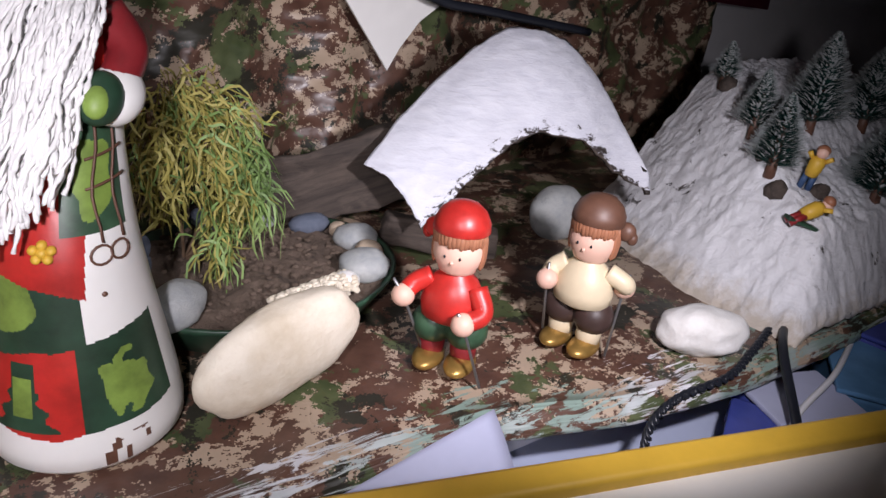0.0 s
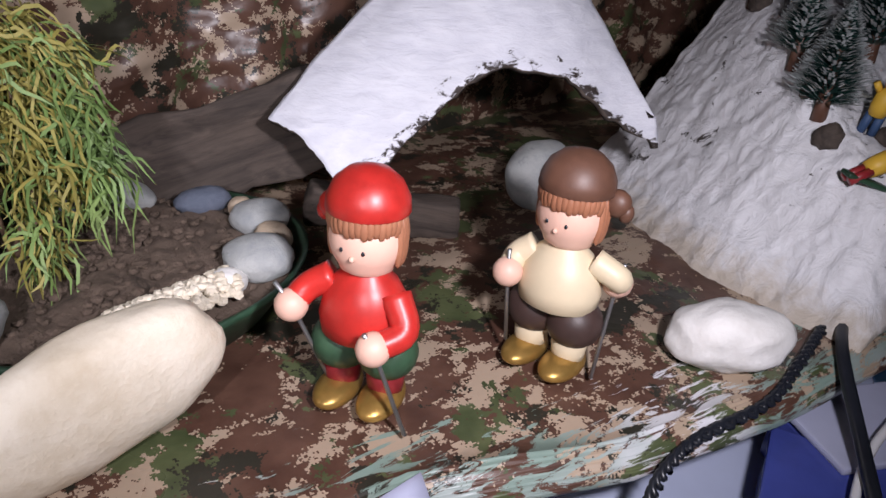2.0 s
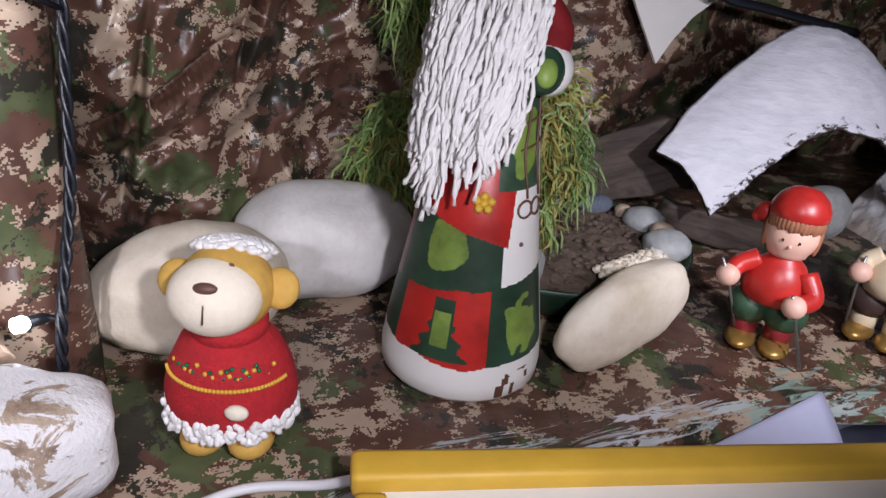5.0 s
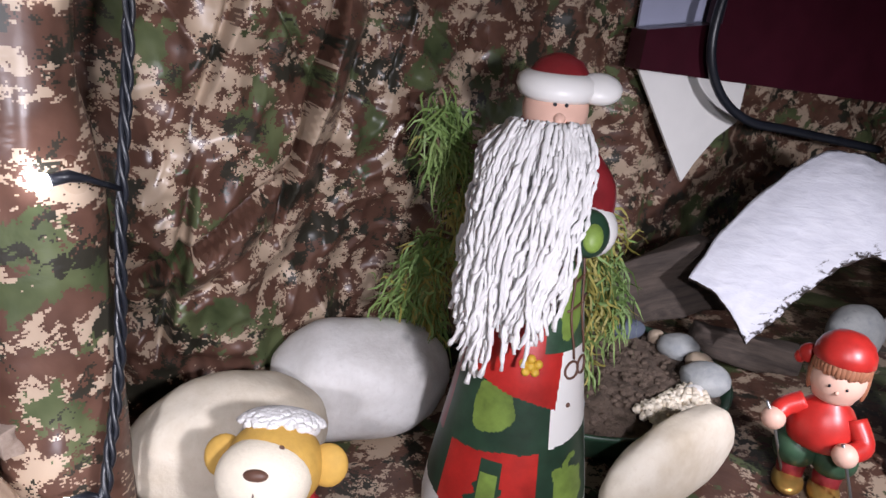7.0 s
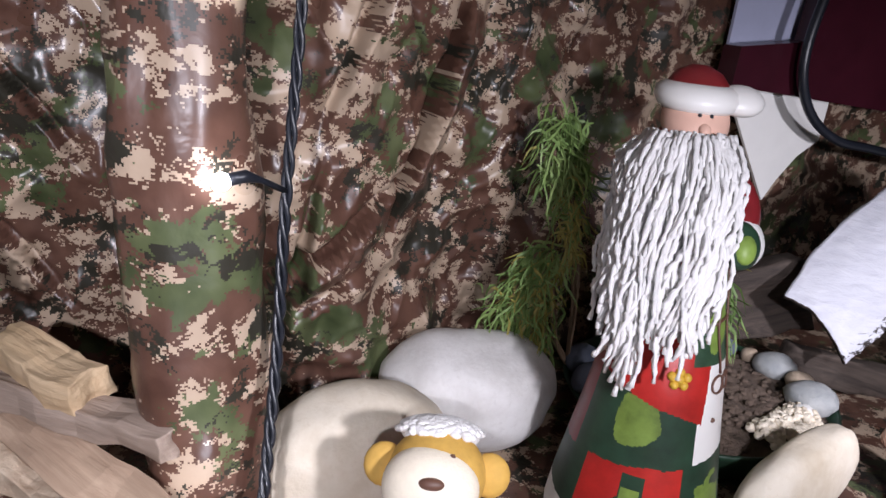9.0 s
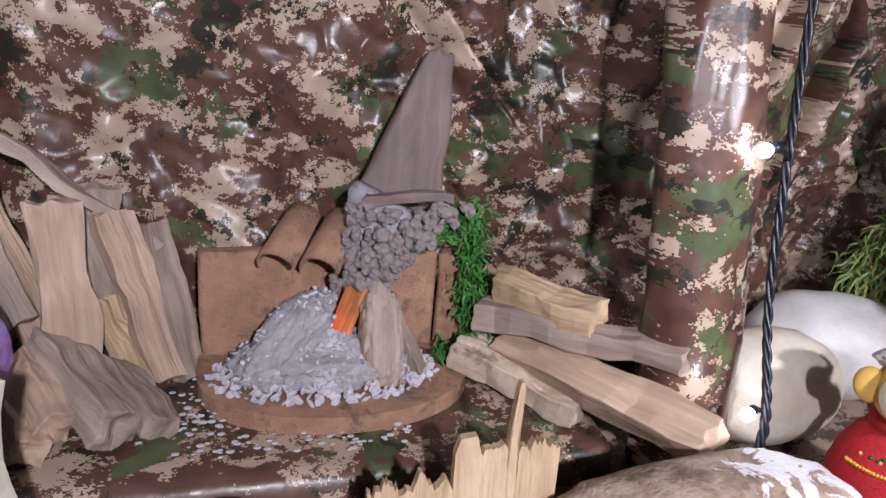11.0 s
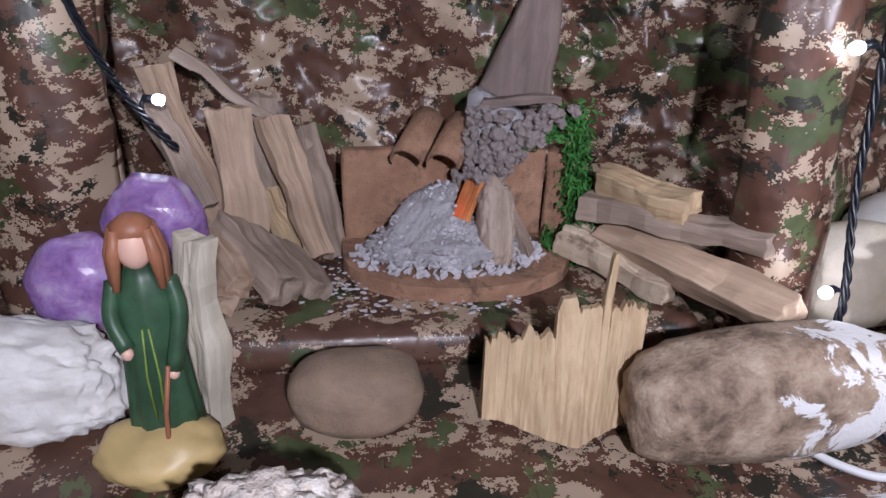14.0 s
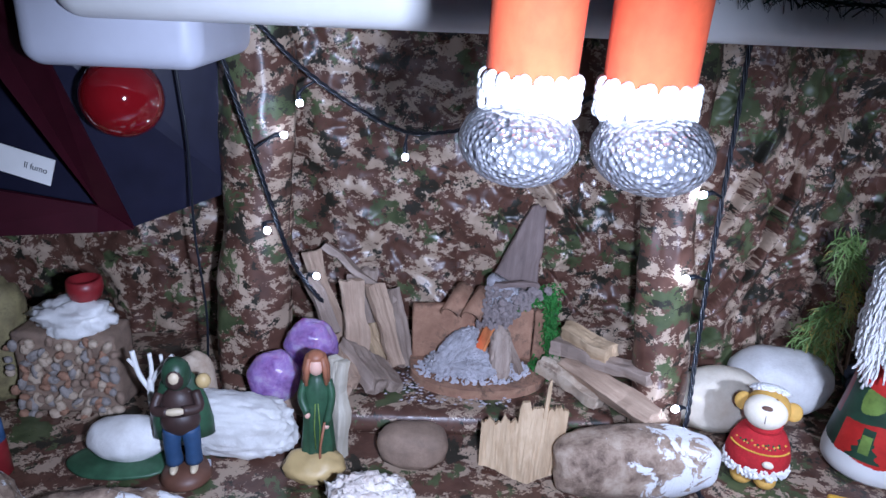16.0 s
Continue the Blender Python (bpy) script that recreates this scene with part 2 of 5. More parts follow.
def lathe(bm, profile, mats=0, seg=32, c=(0, 0, 0), m=None):
    """Turns a profile of (radius, height) round the z axis; closes both ends."""
    m = m or Matrix()
    rings = []
    for r, z in profile:
        rings.append([bm.verts.new(m @ (Vector(c) + Vector((r * math.cos(a), r * math.sin(a), z)))) for a in (2 * math.pi * k / seg for k in range(seg))])
    for i in range(len(rings) - 1):
        for k in range(seg):
            f = bm.faces.new((rings[i][k], rings[i][(k + 1) % seg], rings[i + 1][(k + 1) % seg], rings[i + 1][k]))
            f.material_index = mats[i] if isinstance(mats, (list, tuple)) else mats
    for ring, flip in ((rings[0], True), (rings[-1], False)):
        f = bm.faces.new(ring[::-1] if flip else ring)
        f.material_index = (mats[0] if flip else mats[-1]) if isinstance(mats, (list, tuple)) else mats


def tube(bm, points, radius, mat=0, seg=8):
    """A round bar along points; radius is a number or one for each point."""
    pts = [Vector(p) for p in points]
    rings = []
    for i, p in enumerate(pts):
        d = (pts[min(i + 1, len(pts) - 1)] - pts[max(i - 1, 0)]).normalized()
        a = d.orthogonal().normalized() if i == 0 else (rings[-1][1] - d * rings[-1][1].dot(d)).normalized()
        b = d.cross(a)
        r = radius[i] if isinstance(radius, (list, tuple)) else radius
        rings.append(([bm.verts.new(p + (a * math.cos(t) + b * math.sin(t)) * r) for t in (2 * math.pi * k / seg for k in range(seg))], a))
    for (r0, _), (r1, _) in zip(rings, rings[1:]):
        for k in range(seg):
            bm.faces.new((r0[k], r0[(k + 1) % seg], r1[(k + 1) % seg], r1[k])).material_index = mat
    bm.faces.new(rings[0][0][::-1]).material_index = mat
    bm.faces.new(rings[-1][0]).material_index = mat


def glide(points, steps=8):
    """A smooth line through the points."""
    p = [Vector(q) for q in points]
    p = [p[0] * 2 - p[1]] + p + [p[-1] * 2 - p[-2]]
    out = []
    for i in range(1, len(p) - 2):
        for k in range(steps):
            t = k / steps
            out.append(0.5 * (2 * p[i] + (p[i + 1] - p[i - 1]) * t + (2 * p[i - 1] - 5 * p[i] + 4 * p[i + 1] - p[i + 2]) * t * t + (3 * p[i] - p[i - 1] - 3 * p[i + 1] + p[i + 2]) * t ** 3))
    return out + [p[-2]]


def block(bm, size, m=None, mat=0, bevel=0.0, cuts=0, rough=0.0, seed=0.0, freq=40):
    """A box of the given size, bevelled, cut finer and made uneven."""
    one = bmesh.new()
    bmesh.ops.create_cube(one, size=1, matrix=Matrix.Diagonal((*size, 1)))
    if bevel:
        bmesh.ops.bevel(one, geom=one.edges[:], offset=bevel, segments=2, affect="EDGES", profile=0.6)
    if cuts:
        bmesh.ops.subdivide_edges(one, edges=[e for e in one.edges if e.calc_length() > max(size) / (cuts + 1)], cuts=cuts, use_grid_fill=True)
    if rough:
        for v in one.verts:
            v.co += Vector((fbm(v.co, freq, seed), fbm(v.co, freq, seed + 5), fbm(v.co, freq, seed + 9))) * rough
    for f in one.faces:
        f.material_index = mat
    me = bpy.data.meshes.new("piece")
    one.to_mesh(me)
    one.free()
    if m is not None:
        me.transform(m)
    n0 = len(bm.faces)
    bm.from_mesh(me)
    bm.faces.ensure_lookup_table()
    for f in bm.faces[n0:]:
        f.material_index = mat
    bpy.data.meshes.remove(me)


def stone_mesh(dims, seed, lump=0.18, freq=1.6, fine=0.0, sub=4, flat=0.12, boxy=0.0):
    """A rounded stone of the given size, resting on z = 0."""
    bm = bmesh.new()
    bmesh.ops.create_icosphere(bm, subdivisions=sub, radius=1)
    for v in bm.verts:
        d = v.co.normalized()
        r = 1 + lump * fbm(d, freq, seed, 2) + (fine * fbm(d, freq * 5, seed + 3, 4) if fine else 0)
        v.co = d * r
        if boxy:
            v.co = Vector([math.copysign(abs(c) ** (1 - boxy), c) for c in v.co])
        v.co.z = max(v.co.z, -1 + flat)
    for v in bm.verts:
        v.co = Vector((v.co.x * dims[0] / 2, v.co.y * dims[1] / 2, (v.co.z + 1 - flat) * dims[2] / (2 - flat)))
    return bm


def stone(name, x, y, dims, material, label, seed, rz=0, z=0.0, rx=0, ry=0, category="stone", **more):
    ob = part(name, stone_mesh(dims, seed, **more), material)
    ob.matrix_world = pose(x, y, z, rx, ry, rz)
    return tagged(ob, label, category)


def sheet(name, u0, u1, v0, v1, nu, nv, place, material, thick=0.002, parent=None, kind="structure", label=""):
    """A sheet of paper or board: place(u, v) gives its points; it has a thickness."""
    bm = bmesh.new()
    g = [[bm.verts.new(place(u0 + (u1 - u0) * i / nu, v0 + (v1 - v0) * j / nv)) for j in range(nv + 1)] for i in range(nu + 1)]
    for i in range(nu):
        for j in range(nv):
            bm.faces.new((g[i][j], g[i + 1][j], g[i + 1][j + 1], g[i][j + 1]))
    ob = part(name, bm, material, parent)
    if thick:
        s = ob.modifiers.new("thickness", "SOLIDIFY")
        s.thickness, s.offset = thick, -1
    return tagged(ob, label, kind=kind)

# ---------------------------------------------------------------- the setting


def front(x):
    """Where the paper's front edge lies."""
    xs = (-1.2, -0.55, -0.42, -0.30, -0.16, 0.0, 0.14, 0.24, 0.33, 0.42, 0.52, 0.9)
    ys = (0.15, 0.152, 0.160, 0.192, 0.232, 0.245, 0.243, 0.240, 0.211, 0.199, 0.196, 0.20)
    return float(np.interp(x, xs, ys))


def floor_point(u, v):
    y0 = front(u) + 0.012
    if v < 0:  # the paper rolls over the front edge
        a = -v * math.pi * 0.55
        return Vector((u, y0 - 0.013 * math.sin(a), -0.013 * (1 - math.cos(a)) + 0.0012 * fbm((u, 0, v), 30, 2)))
    y = y0 + (0.66 - y0) * v
    return Vector((u, y, 0.0025 * fbm((u, y, 0), 14, 1)))


floor = sheet("floor", -1.2, 0.9, -1, 1, 210, 80, floor_point, CAMO_FLOOR, 0.0015, label="glossy camouflage paper laid over the shelf")
mark = floor.data.attributes.new("edge", "FLOAT", "POINT")
for i in range(len(floor.data.vertices)):
    v = -1 + 2 * (i % 81) / 80
    mark.data[i].value = max(0.0, min(1.0, (0.17 - v) / 0.17))


def wall_y(x):
    return float(np.interp(x, (-1.2, -0.75, -0.52, -0.40, -0.25, -0.14, -0.08, 0.0, 0.12, 0.26, 0.5, 0.9), (0.60, 0.59, 0.58, 0.555, 0.555, 0.50, 0.49, 0.53, 0.55, 0.605, 0.625, 0.64)))


def ridge(x, z, seed, sharp=2.6):
    return (1 - min(1.0, abs(noise.noise(Vector((x, seed, z)))) * sharp)) ** 2


CREASES = (((-0.155, 0.085), (-0.05, 0.155), 0.020), ((-0.048, 0.13), (-0.008, 0.285), 0.024), ((-0.10, 0.20), (-0.06, 0.32), 0.014), ((-0.125, 0.05), (-0.10, 0.17), 0.012), ((-0.085, 0.30), (-0.035, 0.22), 0.012), ((0.05, 0.34), (0.02, 0.22), 0.010), ((-0.34, 0.30), (-0.23, 0.16), 0.016), ((-0.31, 0.16), (-0.24, 0.07), 0.010))


def wall_point(u, v):
    u = float(np.interp(u, (0, 0.30, 0.86, 1), (-1.2, -0.40, 0.12, 0.9)))
    z = v * 0.46 - 0.004
    lively = 1.0 if -0.16 < u < 0.25 else 0.55
    fold = 0.020 * fbm((u * 1.0, 0, z * 0.45), 11, 4, 2) + 0.010 * abs(fbm((u + z * 0.5, 0, z - u * 0.3), 17, 8, 3))
    fold += lively * (0.010 * ridge(u * 9 + z * 7, z * 5 - u * 4, 3.1) + 0.006 * ridge(u * 17 - z * 13, z * 11 + u * 6, 7.7) + 0.0040 * ridge(u * 34 + z * 16, z * 30 - u * 12, 1.3))
    for (x0, z0), (x1, z1), high in CREASES:
        dx, dz = x1 - x0, z1 - z0
        size = math.hypot(dx, dz)
        along = ((u - x0) * dx + (z - z0) * dz) / size / size
        off = ((u - x0) * dz - (z - z0) * dx) / size
        if -0.1 < along < 1.1:
            swell = math.sin(max(0.0, min(1.0, (along + 0.1) / 1.2)) * math.pi)
            fold += swell * high * math.exp(-abs(off) / (0.0012 if off < 0 else 0.016))
            fold -= swell * high * 1.1 * math.exp(-((off + 0.0042) / 0.0026) ** 2)
            fold -= swell * high * 0.5 * math.exp(-((off - 0.020) / 0.006) ** 2)
    return Vector((u, wall_y(u) - fold, z))


sheet("wall_back", 0, 1, 0, 1, 620, 170, wall_point, CAMO, 0.0015, label="crumpled camouflage paper hung behind the shelf")


def pillar(name, x, y, r, top, seed, squash=0.8):
    """A roll of camouflage paper that stands on the shelf."""
    def at(u, v):
        a = u * 2 * math.pi
        z = v * top
        rr = r * (1 + 0.16 * fbm((math.cos(a), math.sin(a), z * 12), 1.3, seed, 3))
        return Vector((x + rr * math.cos(a) + 0.006 * math.sin(z * 9 + seed), y + rr * squash * math.sin(a) + 0.12 * z, z))
    return sheet(name, 0, 1, 0, 1, 40, 60, at, CAMO, 0.0012, label="roll of camouflage paper standing as a pillar")


pillar("pillar_1", -0.178, 0.380, 0.028, 0.42, 2)
pillar("pillar_2", -0.628, 0.462, 0.040, 0.42, 5)


def slab(name, size, m, material, label="", kind="structure", bevel=0.002):
    bm = bmesh.new()
    block(bm, size, None, 0, bevel)
    ob = part(name, bm, material, smooth=False)
    ob.matrix_world = m
    return tagged(ob, label, kind=kind)


PLASTER = plain("room_plaster", (0.55, 0.54, 0.55), 0.8, 20, 0.06)
TABLE = plain("blue_white_table", (0.45, 0.50, 0.66), 0.4, 30, 0.08)
slab("table_top", (2.6, 0.9, 0.03), pose(-0.15, 0.25, -0.075), TABLE)
slab("shelf_board", (2.2, 0.42, 0.04), pose(-0.15, 0.47, -0.034), PLASTER)
slab("room_wall_back", (3.6, 0.08, 2.5), pose(-0.15, 0.74, 0.35), PLASTER)
slab("room_wall_front", (3.6, 0.08, 2.5), pose(-0.15, -2.4, 0.35), PLASTER)
slab("room_wall_left", (0.08, 3.1, 2.5), pose(-1.95, -0.83, 0.35), PLASTER)
slab("room_wall_right", (0.08, 3.1, 2.5), pose(1.65, -0.83, 0.35), PLASTER)
slab("ceiling", (3.7, 3.3, 0.08), pose(-0.15, -0.83, 1.64), PLASTER)
slab("room_floor", (3.7, 3.3, 0.08), pose(-0.15, -0.83, -0.94), PLASTER)

# raised board under the hearth
def step_point(u, v):
    if v < 0.15:
        a = v / 0.15 * math.pi / 2
        return Vector((u, 0.372 - 0.010 * math.cos(a) * 1.0 + 0.01, 0.022 * math.sin(a)))
    return Vector((u, 0.382 + (v - 0.15) / 0.85 * 0.17, 0.022 + 0.0012 * fbm((u, v, 0), 18, 3)))
sheet("hearth_step", -0.62, -0.22, 0, 1, 60, 24, step_point, CAMO_FLOOR, 0.0012, label="camouflage paper over the raised hearth board")

# ---------------------------------------------------------------- right: fold, box, cables
LILAC = plain("lilac_paper", (0.40, 0.42, 0.56), 0.5, 40, 0.08)
NAVY = plain("blue_plastic", (0.05, 0.07, 0.30), 0.25, 30, 0.3)
SKYBLUE = plain("pale_blue_plastic", (0.10, 0.24, 0.42), 0.25, 30, 0.4)


def flap_at(u, v):
    a, b = Vector((0.243, 0.247, 0.003)), Vector((0.098, 0.232, -0.008))
    c = Vector((0.240, 0.214, -0.026))
    p = a.lerp(b, u).lerp(c.lerp(b, u), v)
    return p + Vector((0, 0, 0.002 * math.sin(v * math.pi)))


sheet("paper_flap", 0, 1, 0, 1, 16, 8, flap_at, LILAC, 0.0008, label="folded-back pale underside of the paper")

# the white box with a yellow rim, its long side a little askew
box = empty("storage_box", pose(-0.048, 0.253, -0.058, 0, 0, -16.75), "white box with a yellow painted rim below the shelf", "box")
bm = bmesh.new()
block(bm, (0.62, 0.24, 0.082), pose(0.31, -0.12, 0.041), bevel=0.004)
part("body", bm, WHITE, box, smooth=False)
for size, c in (((0.626, 0.017, 0.012), (0.31, -0.0055, 0.084)), ((0.014, 0.22, 0.012), (0.004, -0.13, 0.084)), ((0.626, 0.017, 0.012), (0.31, -0.237, 0.084))):
    bm = bmesh.new()
    block(bm, size, pose(*c), bevel=0.003, cuts=6, rough=0.0006, seed=c[1])
    part("rim", bm, YELLOW, box, "yellow painted rim")

for k, (x, y, a, w, d, m) in enumerate(((0.40, 0.16, 28, 0.09, 0.05, NAVY), (0.47, 0.18, -20, 0.07, 0.05, NAVY), (0.555, 0.17, 35, 0.09, 0.06, SKYBLUE), (0.52, 0.11, 10, 0.12, 0.05, NAVY), (0.63, 0.17, 12, 0.08, 0.08, NAVY))):
    ob = empty("plastic_case", pose(x, y, -0.0595, 0, 0, a), "clear blue plastic case under the shelf edge", "case", "blue cases below the shelf")
    bm = bmesh.new()
    block(bm, (w, d, 0.03 + 0.004 * k), pose(0, 0, 0.015 + 0.002 * k), bevel=0.003)
    part("tray", bm, m, ob, smooth=False)
    bm = bmesh.new()
    block(bm, (w + 0.004, d + 0.004, 0.004), pose(0, 0, 0.033 + 0.004 * k), bevel=0.0015)
    part("lid", bm, LILAC if k % 2 else m, ob, smooth=False)


def cable(name, points, r, material, label, category="cable", twist=0, steps=8):
    bm = bmesh.new()
    line = glide(points, steps)
    if twist:
        line = glide(points, steps * 3)
        for s in (0, math.pi):
            tube(bm, [p + Vector((math.cos(i * 0.9 + s), math.sin(i * 0.9 + s), 0.4 * math.sin(i * 0.9 + s))) * r * 0.8 for i, p in enumerate(line)], r * 0.75, 0, 6)
    else:
        tube(bm, line, r, 0, 8)
    return tagged(part(name, bm, material), label, category)


WIRE = plain("white_wire", (0.66, 0.66, 0.68), 0.4, 40, 0.05)
cable("power_cable", [(0.56, 0.27, 0.004), (0.53, 0.235, 0.006), (0.49, 0.214, 0.006), (0.465, 0.197, 0.003), (0.43, 0.165, -0.008), (0.395, 0.135, -0.016), (0.35, 0.10, -0.024), (0.30, 0.05, -0.04)], 0.0034, BLACK, "thick black cable hanging over the edge")
cable("light_string", [(0.485, 0.222, 0.006), (0.45, 0.212, 0.003), (0.41, 0.203, 0.0), (0.36, 0.205, -0.002), (0.33, 0.20, -0.012), (0.315, 0.185, -0.03), (0.31, 0.16, -0.055)], 0.0022, BLACK, "dark green twisted light string along the edge", "light string", 1)
cable("white_wire", [(0.58, 0.20, -0.018), (0.50, 0.175, -0.010), (0.44, 0.165, -0.014), (0.40, 0.15, -0.020), (0.355, 0.125, -0.03), (0.34, 0.09, -0.055)], 0.0022, WIRE, "white flat wire over the blue cases", "wire")
cable("extension_cable", [(-0.235, 0.305, 0.003), (-0.207, 0.287, 0.003), (-0.19, 0.268, 0.003), (-0.172, 0.258, 0.003), (-0.145, 0.262, 0.003), (-0.097, 0.277, 0.003), (-0.06, 0.266, 0.006), (-0.047, 0.249, 0.022)], 0.0024, WIRE, "white double cable lying on the paper", "cable")

# ---------------------------------------------------------------- stones
PATCHY = Net("half_painted_stone")
_c = PATCHY.ramp(PATCHY.noise(60, 8, 0.65, 0.2), [(0.35, (0.13, 0.085, 0.06)), (0.5, (0.32, 0.23, 0.165)), (0.65, (0.46, 0.36, 0.27))])
_x = PATCHY.axis(PATCHY.co, 0)
_f = PATCHY.math("ADD", PATCHY.math("MULTIPLY", _x, 9.0), PATCHY.math("MULTIPLY", PATCHY.math("SUBTRACT", PATCHY.noise(42, 7, 0.7, 0.8), 0.5), 3.2))
PATCHY.bump(PATCHY.mix(0.5, PATCHY.noise(110, 7, 0.6), PATCHY.noise(420, 3)), 0.7, 0.003)
PATCHY = PATCHY.done(PATCHY.mix(PATCHY.ramp(_f, [(0.25, 0.0), (0.33, 1.0)]), _c, (0.74, 0.73, 0.73)), 0.8)
AMETHYST = Net("amethyst")
AMETHYST.bump(AMETHYST.noise(70, 6, 0.6), 0.5, 0.003)
AMETHYST = AMETHYST.done(AMETHYST.ramp(AMETHYST.noise(55, 6, 0.6, 0.4), [(0.3, (0.20, 0.09, 0.30)), (0.52, (0.46, 0.28, 0.62)), (0.72, (0.70, 0.62, 0.78))]), 0.22, Transmission_Weight=0.25, Subsurface_Weight=0.2)

stone("white_stone", -0.006, 0.454, (0.118, 0.086, 0.073), WHITE_STONE, "large smooth white stone behind the ceramic santa", 3, rz=-6, lump=0.09, boxy=0.12)
stone("beige_stone", -0.096, 0.408, (0.112, 0.074, 0.071), CREAM_STONE, "large smooth beige stone behind the toy sheep", 7, rz=8, lump=0.07)
stone("pale_stone", 0.147, 0.318, (0.104, 0.030, 0.055), CREAM_STONE, "flat pale oval stone leaning on the bowl", 11, rz=8, ry=-14, z=0.007, lump=0.07, boxy=0.12)
stone("white_pebble", 0.418, 0.236, (0.064, 0.042, 0.034), WHITE_STONE, "white painted stone lying on the paper", 13, rz=-28, lump=0.12)
stone("grey_white_stone", 0.458, 0.43, (0.058, 0.045, 0.05), GREY_STONE, "smooth grey stone half painted white", 17, lump=0.05)
stone("speckled_stone", -0.221, 0.295, (0.160, 0.060, 0.066), PATCHY, "long brown stone with white paint on one end", 19, rz=3, lump=0.12, fine=0.03, boxy=0.28)
stone("flat_brown_stone", -0.438, 0.327, (0.072, 0.047, 0.041), BROWN_STONE, "rounded flat brown stone before the hearth", 23, lump=0.08, boxy=0.22)
stone("rough_rock", -0.470, 0.212, (0.082, 0.056, 0.066), ROCK, "rough pinkish white rock at the front edge", 29, lump=0.22, fine=0.19, sub=5, boxy=0.2)
stone("quartz_pebble", -0.415, 0.209, (0.047, 0.035, 0.041), WHITE_STONE, "smooth white quartz pebble at the edge", 31, lump=0.12, rz=-10)
stone("oval_stone", -0.551, 0.188, (0.098, 0.055, 0.044), CREAM_STONE, "smooth oval cream stone at the front edge", 37, lump=0.04)
stone("brown_rock", -0.682, 0.184, (0.160, 0.072, 0.064), PATCHY, "rough brown and white rock at the edge", 41, lump=0.15, fine=0.06, sub=5)
stone("white_rock", -0.622, 0.340, (0.130, 0.055, 0.060), WHITE_STONE, "long white rough stone behind the shepherd", 43, rz=-6, lump=0.16, fine=0.11, sub=5, boxy=0.25)
stone("amethyst", -0.590, 0.385, (0.056, 0.040, 0.058), AMETHYST, "polished purple amethyst stone lit by a lamp", 51, z=0.030, lump=0.10)
stone("amethyst", -0.556, 0.422, (0.058, 0.040, 0.060), AMETHYST, "rough dark purple amethyst against the wood", 53, z=0.048, lump=0.14, fine=0.04)
stone("support_stone", -0.578, 0.405, (0.085, 0.060, 0.050), BROWN_STONE, "dark stone under the amethysts", 55, lump=0.1)
stone("grey_rock", -0.165, 0.255, (0.13, 0.05, 0.055), PATCHY, "grey marbled rock below the edge", 57, z=-0.060, fine=0.05)

# ---------------------------------------------------------------- bowl, its stones and plant
bowl = empty("planter_bowl", pose(0.167, 0.427, 0.0005), "shallow dark green oval bowl full of soil", "bowl")
bm = bmesh.new()
lathe(bm, [(0.072, 0), (0.080, 0.004), (0.096, 0.026), (0.099, 0.031), (0.096, 0.031), (0.092, 0.025), (0.07, 0.018)], seg=56, m=Matrix.Diagonal((1.02, 0.9, 1, 1)))
part("dish", bm, DARK_GREEN, bowl)


def soil_at(u, v):
    a = u * 2 * math.pi
    x, y = 0.0945 * 1.02 * v * math.cos(a), 0.0945 * 0.9 * v * math.sin(a)
    return Vector((x, y, 0.025 + 0.009 * (1 - v * v) + 0.0040 * fbm((x, y, 0), 85, 3, 4)))


sheet("soil", 0, 1, 0.02, 1, 64, 30, soil_at, SOIL, 0, bowl, kind="", label="brown crumbly soil")
bm = bmesh.new()
for k in range(420):
    a, r = random.uniform(0, 6.28), 0.092 * math.sqrt(random.random())
    x, y, s = r * math.cos(a), 0.9 * r * math.sin(a), random.uniform(0.0008, 0.0026)
    crumb(bm, Matrix.Translation((x, y, 0.026 + 0.009 * (1 - (r / 0.0945) ** 2))) @ Matrix.Diagonal((s * 1.2, s, s * 0.8, 1)))
tagged(part("soil_crumbs", bm, SOIL, bowl, smooth=False), kind="stuff")
for k, (x, y, dx, dy, dz, m) in enumerate((
        (0.226, 0.468, 0.034, 0.020, 0.016, SLATE_STONE), (0.243, 0.452, 0.016, 0.014, 0.013, TAN_STONE),
        (0.247, 0.431, 0.030, 0.034, 0.018, GREY_STONE), (0.245, 0.405, 0.022, 0.020, 0.016, TAN_STONE),
        (0.229, 0.383, 0.036, 0.032, 0.022, GREY_STONE), (0.209, 0.372, 0.020, 0.016, 0.014, WHITE_STONE),
        (0.100, 0.375, 0.042, 0.030, 0.028, GREY_STONE), (0.082, 0.398, 0.034, 0.026, 0.024, GREY_STONE),
        (0.190, 0.497, 0.044, 0.020, 0.016, GREY_STONE), (0.160, 0.503, 0.030, 0.020, 0.018, SLATE_STONE),
        (0.085, 0.442, 0.034, 0.026, 0.022, SLATE_STONE), (0.095, 0.470, 0.030, 0.026, 0.02, SLATE_STONE))):
    ob = stone("bowl_stone", x, y, (dx, dy, dz), m, "small rounded stone on the soil of the bowl", 60 + k, rz=k * 37, z=0.027, lump=0.1, sub=3)
    ob["group"] = "stones round the bowl"
bm = bmesh.new()
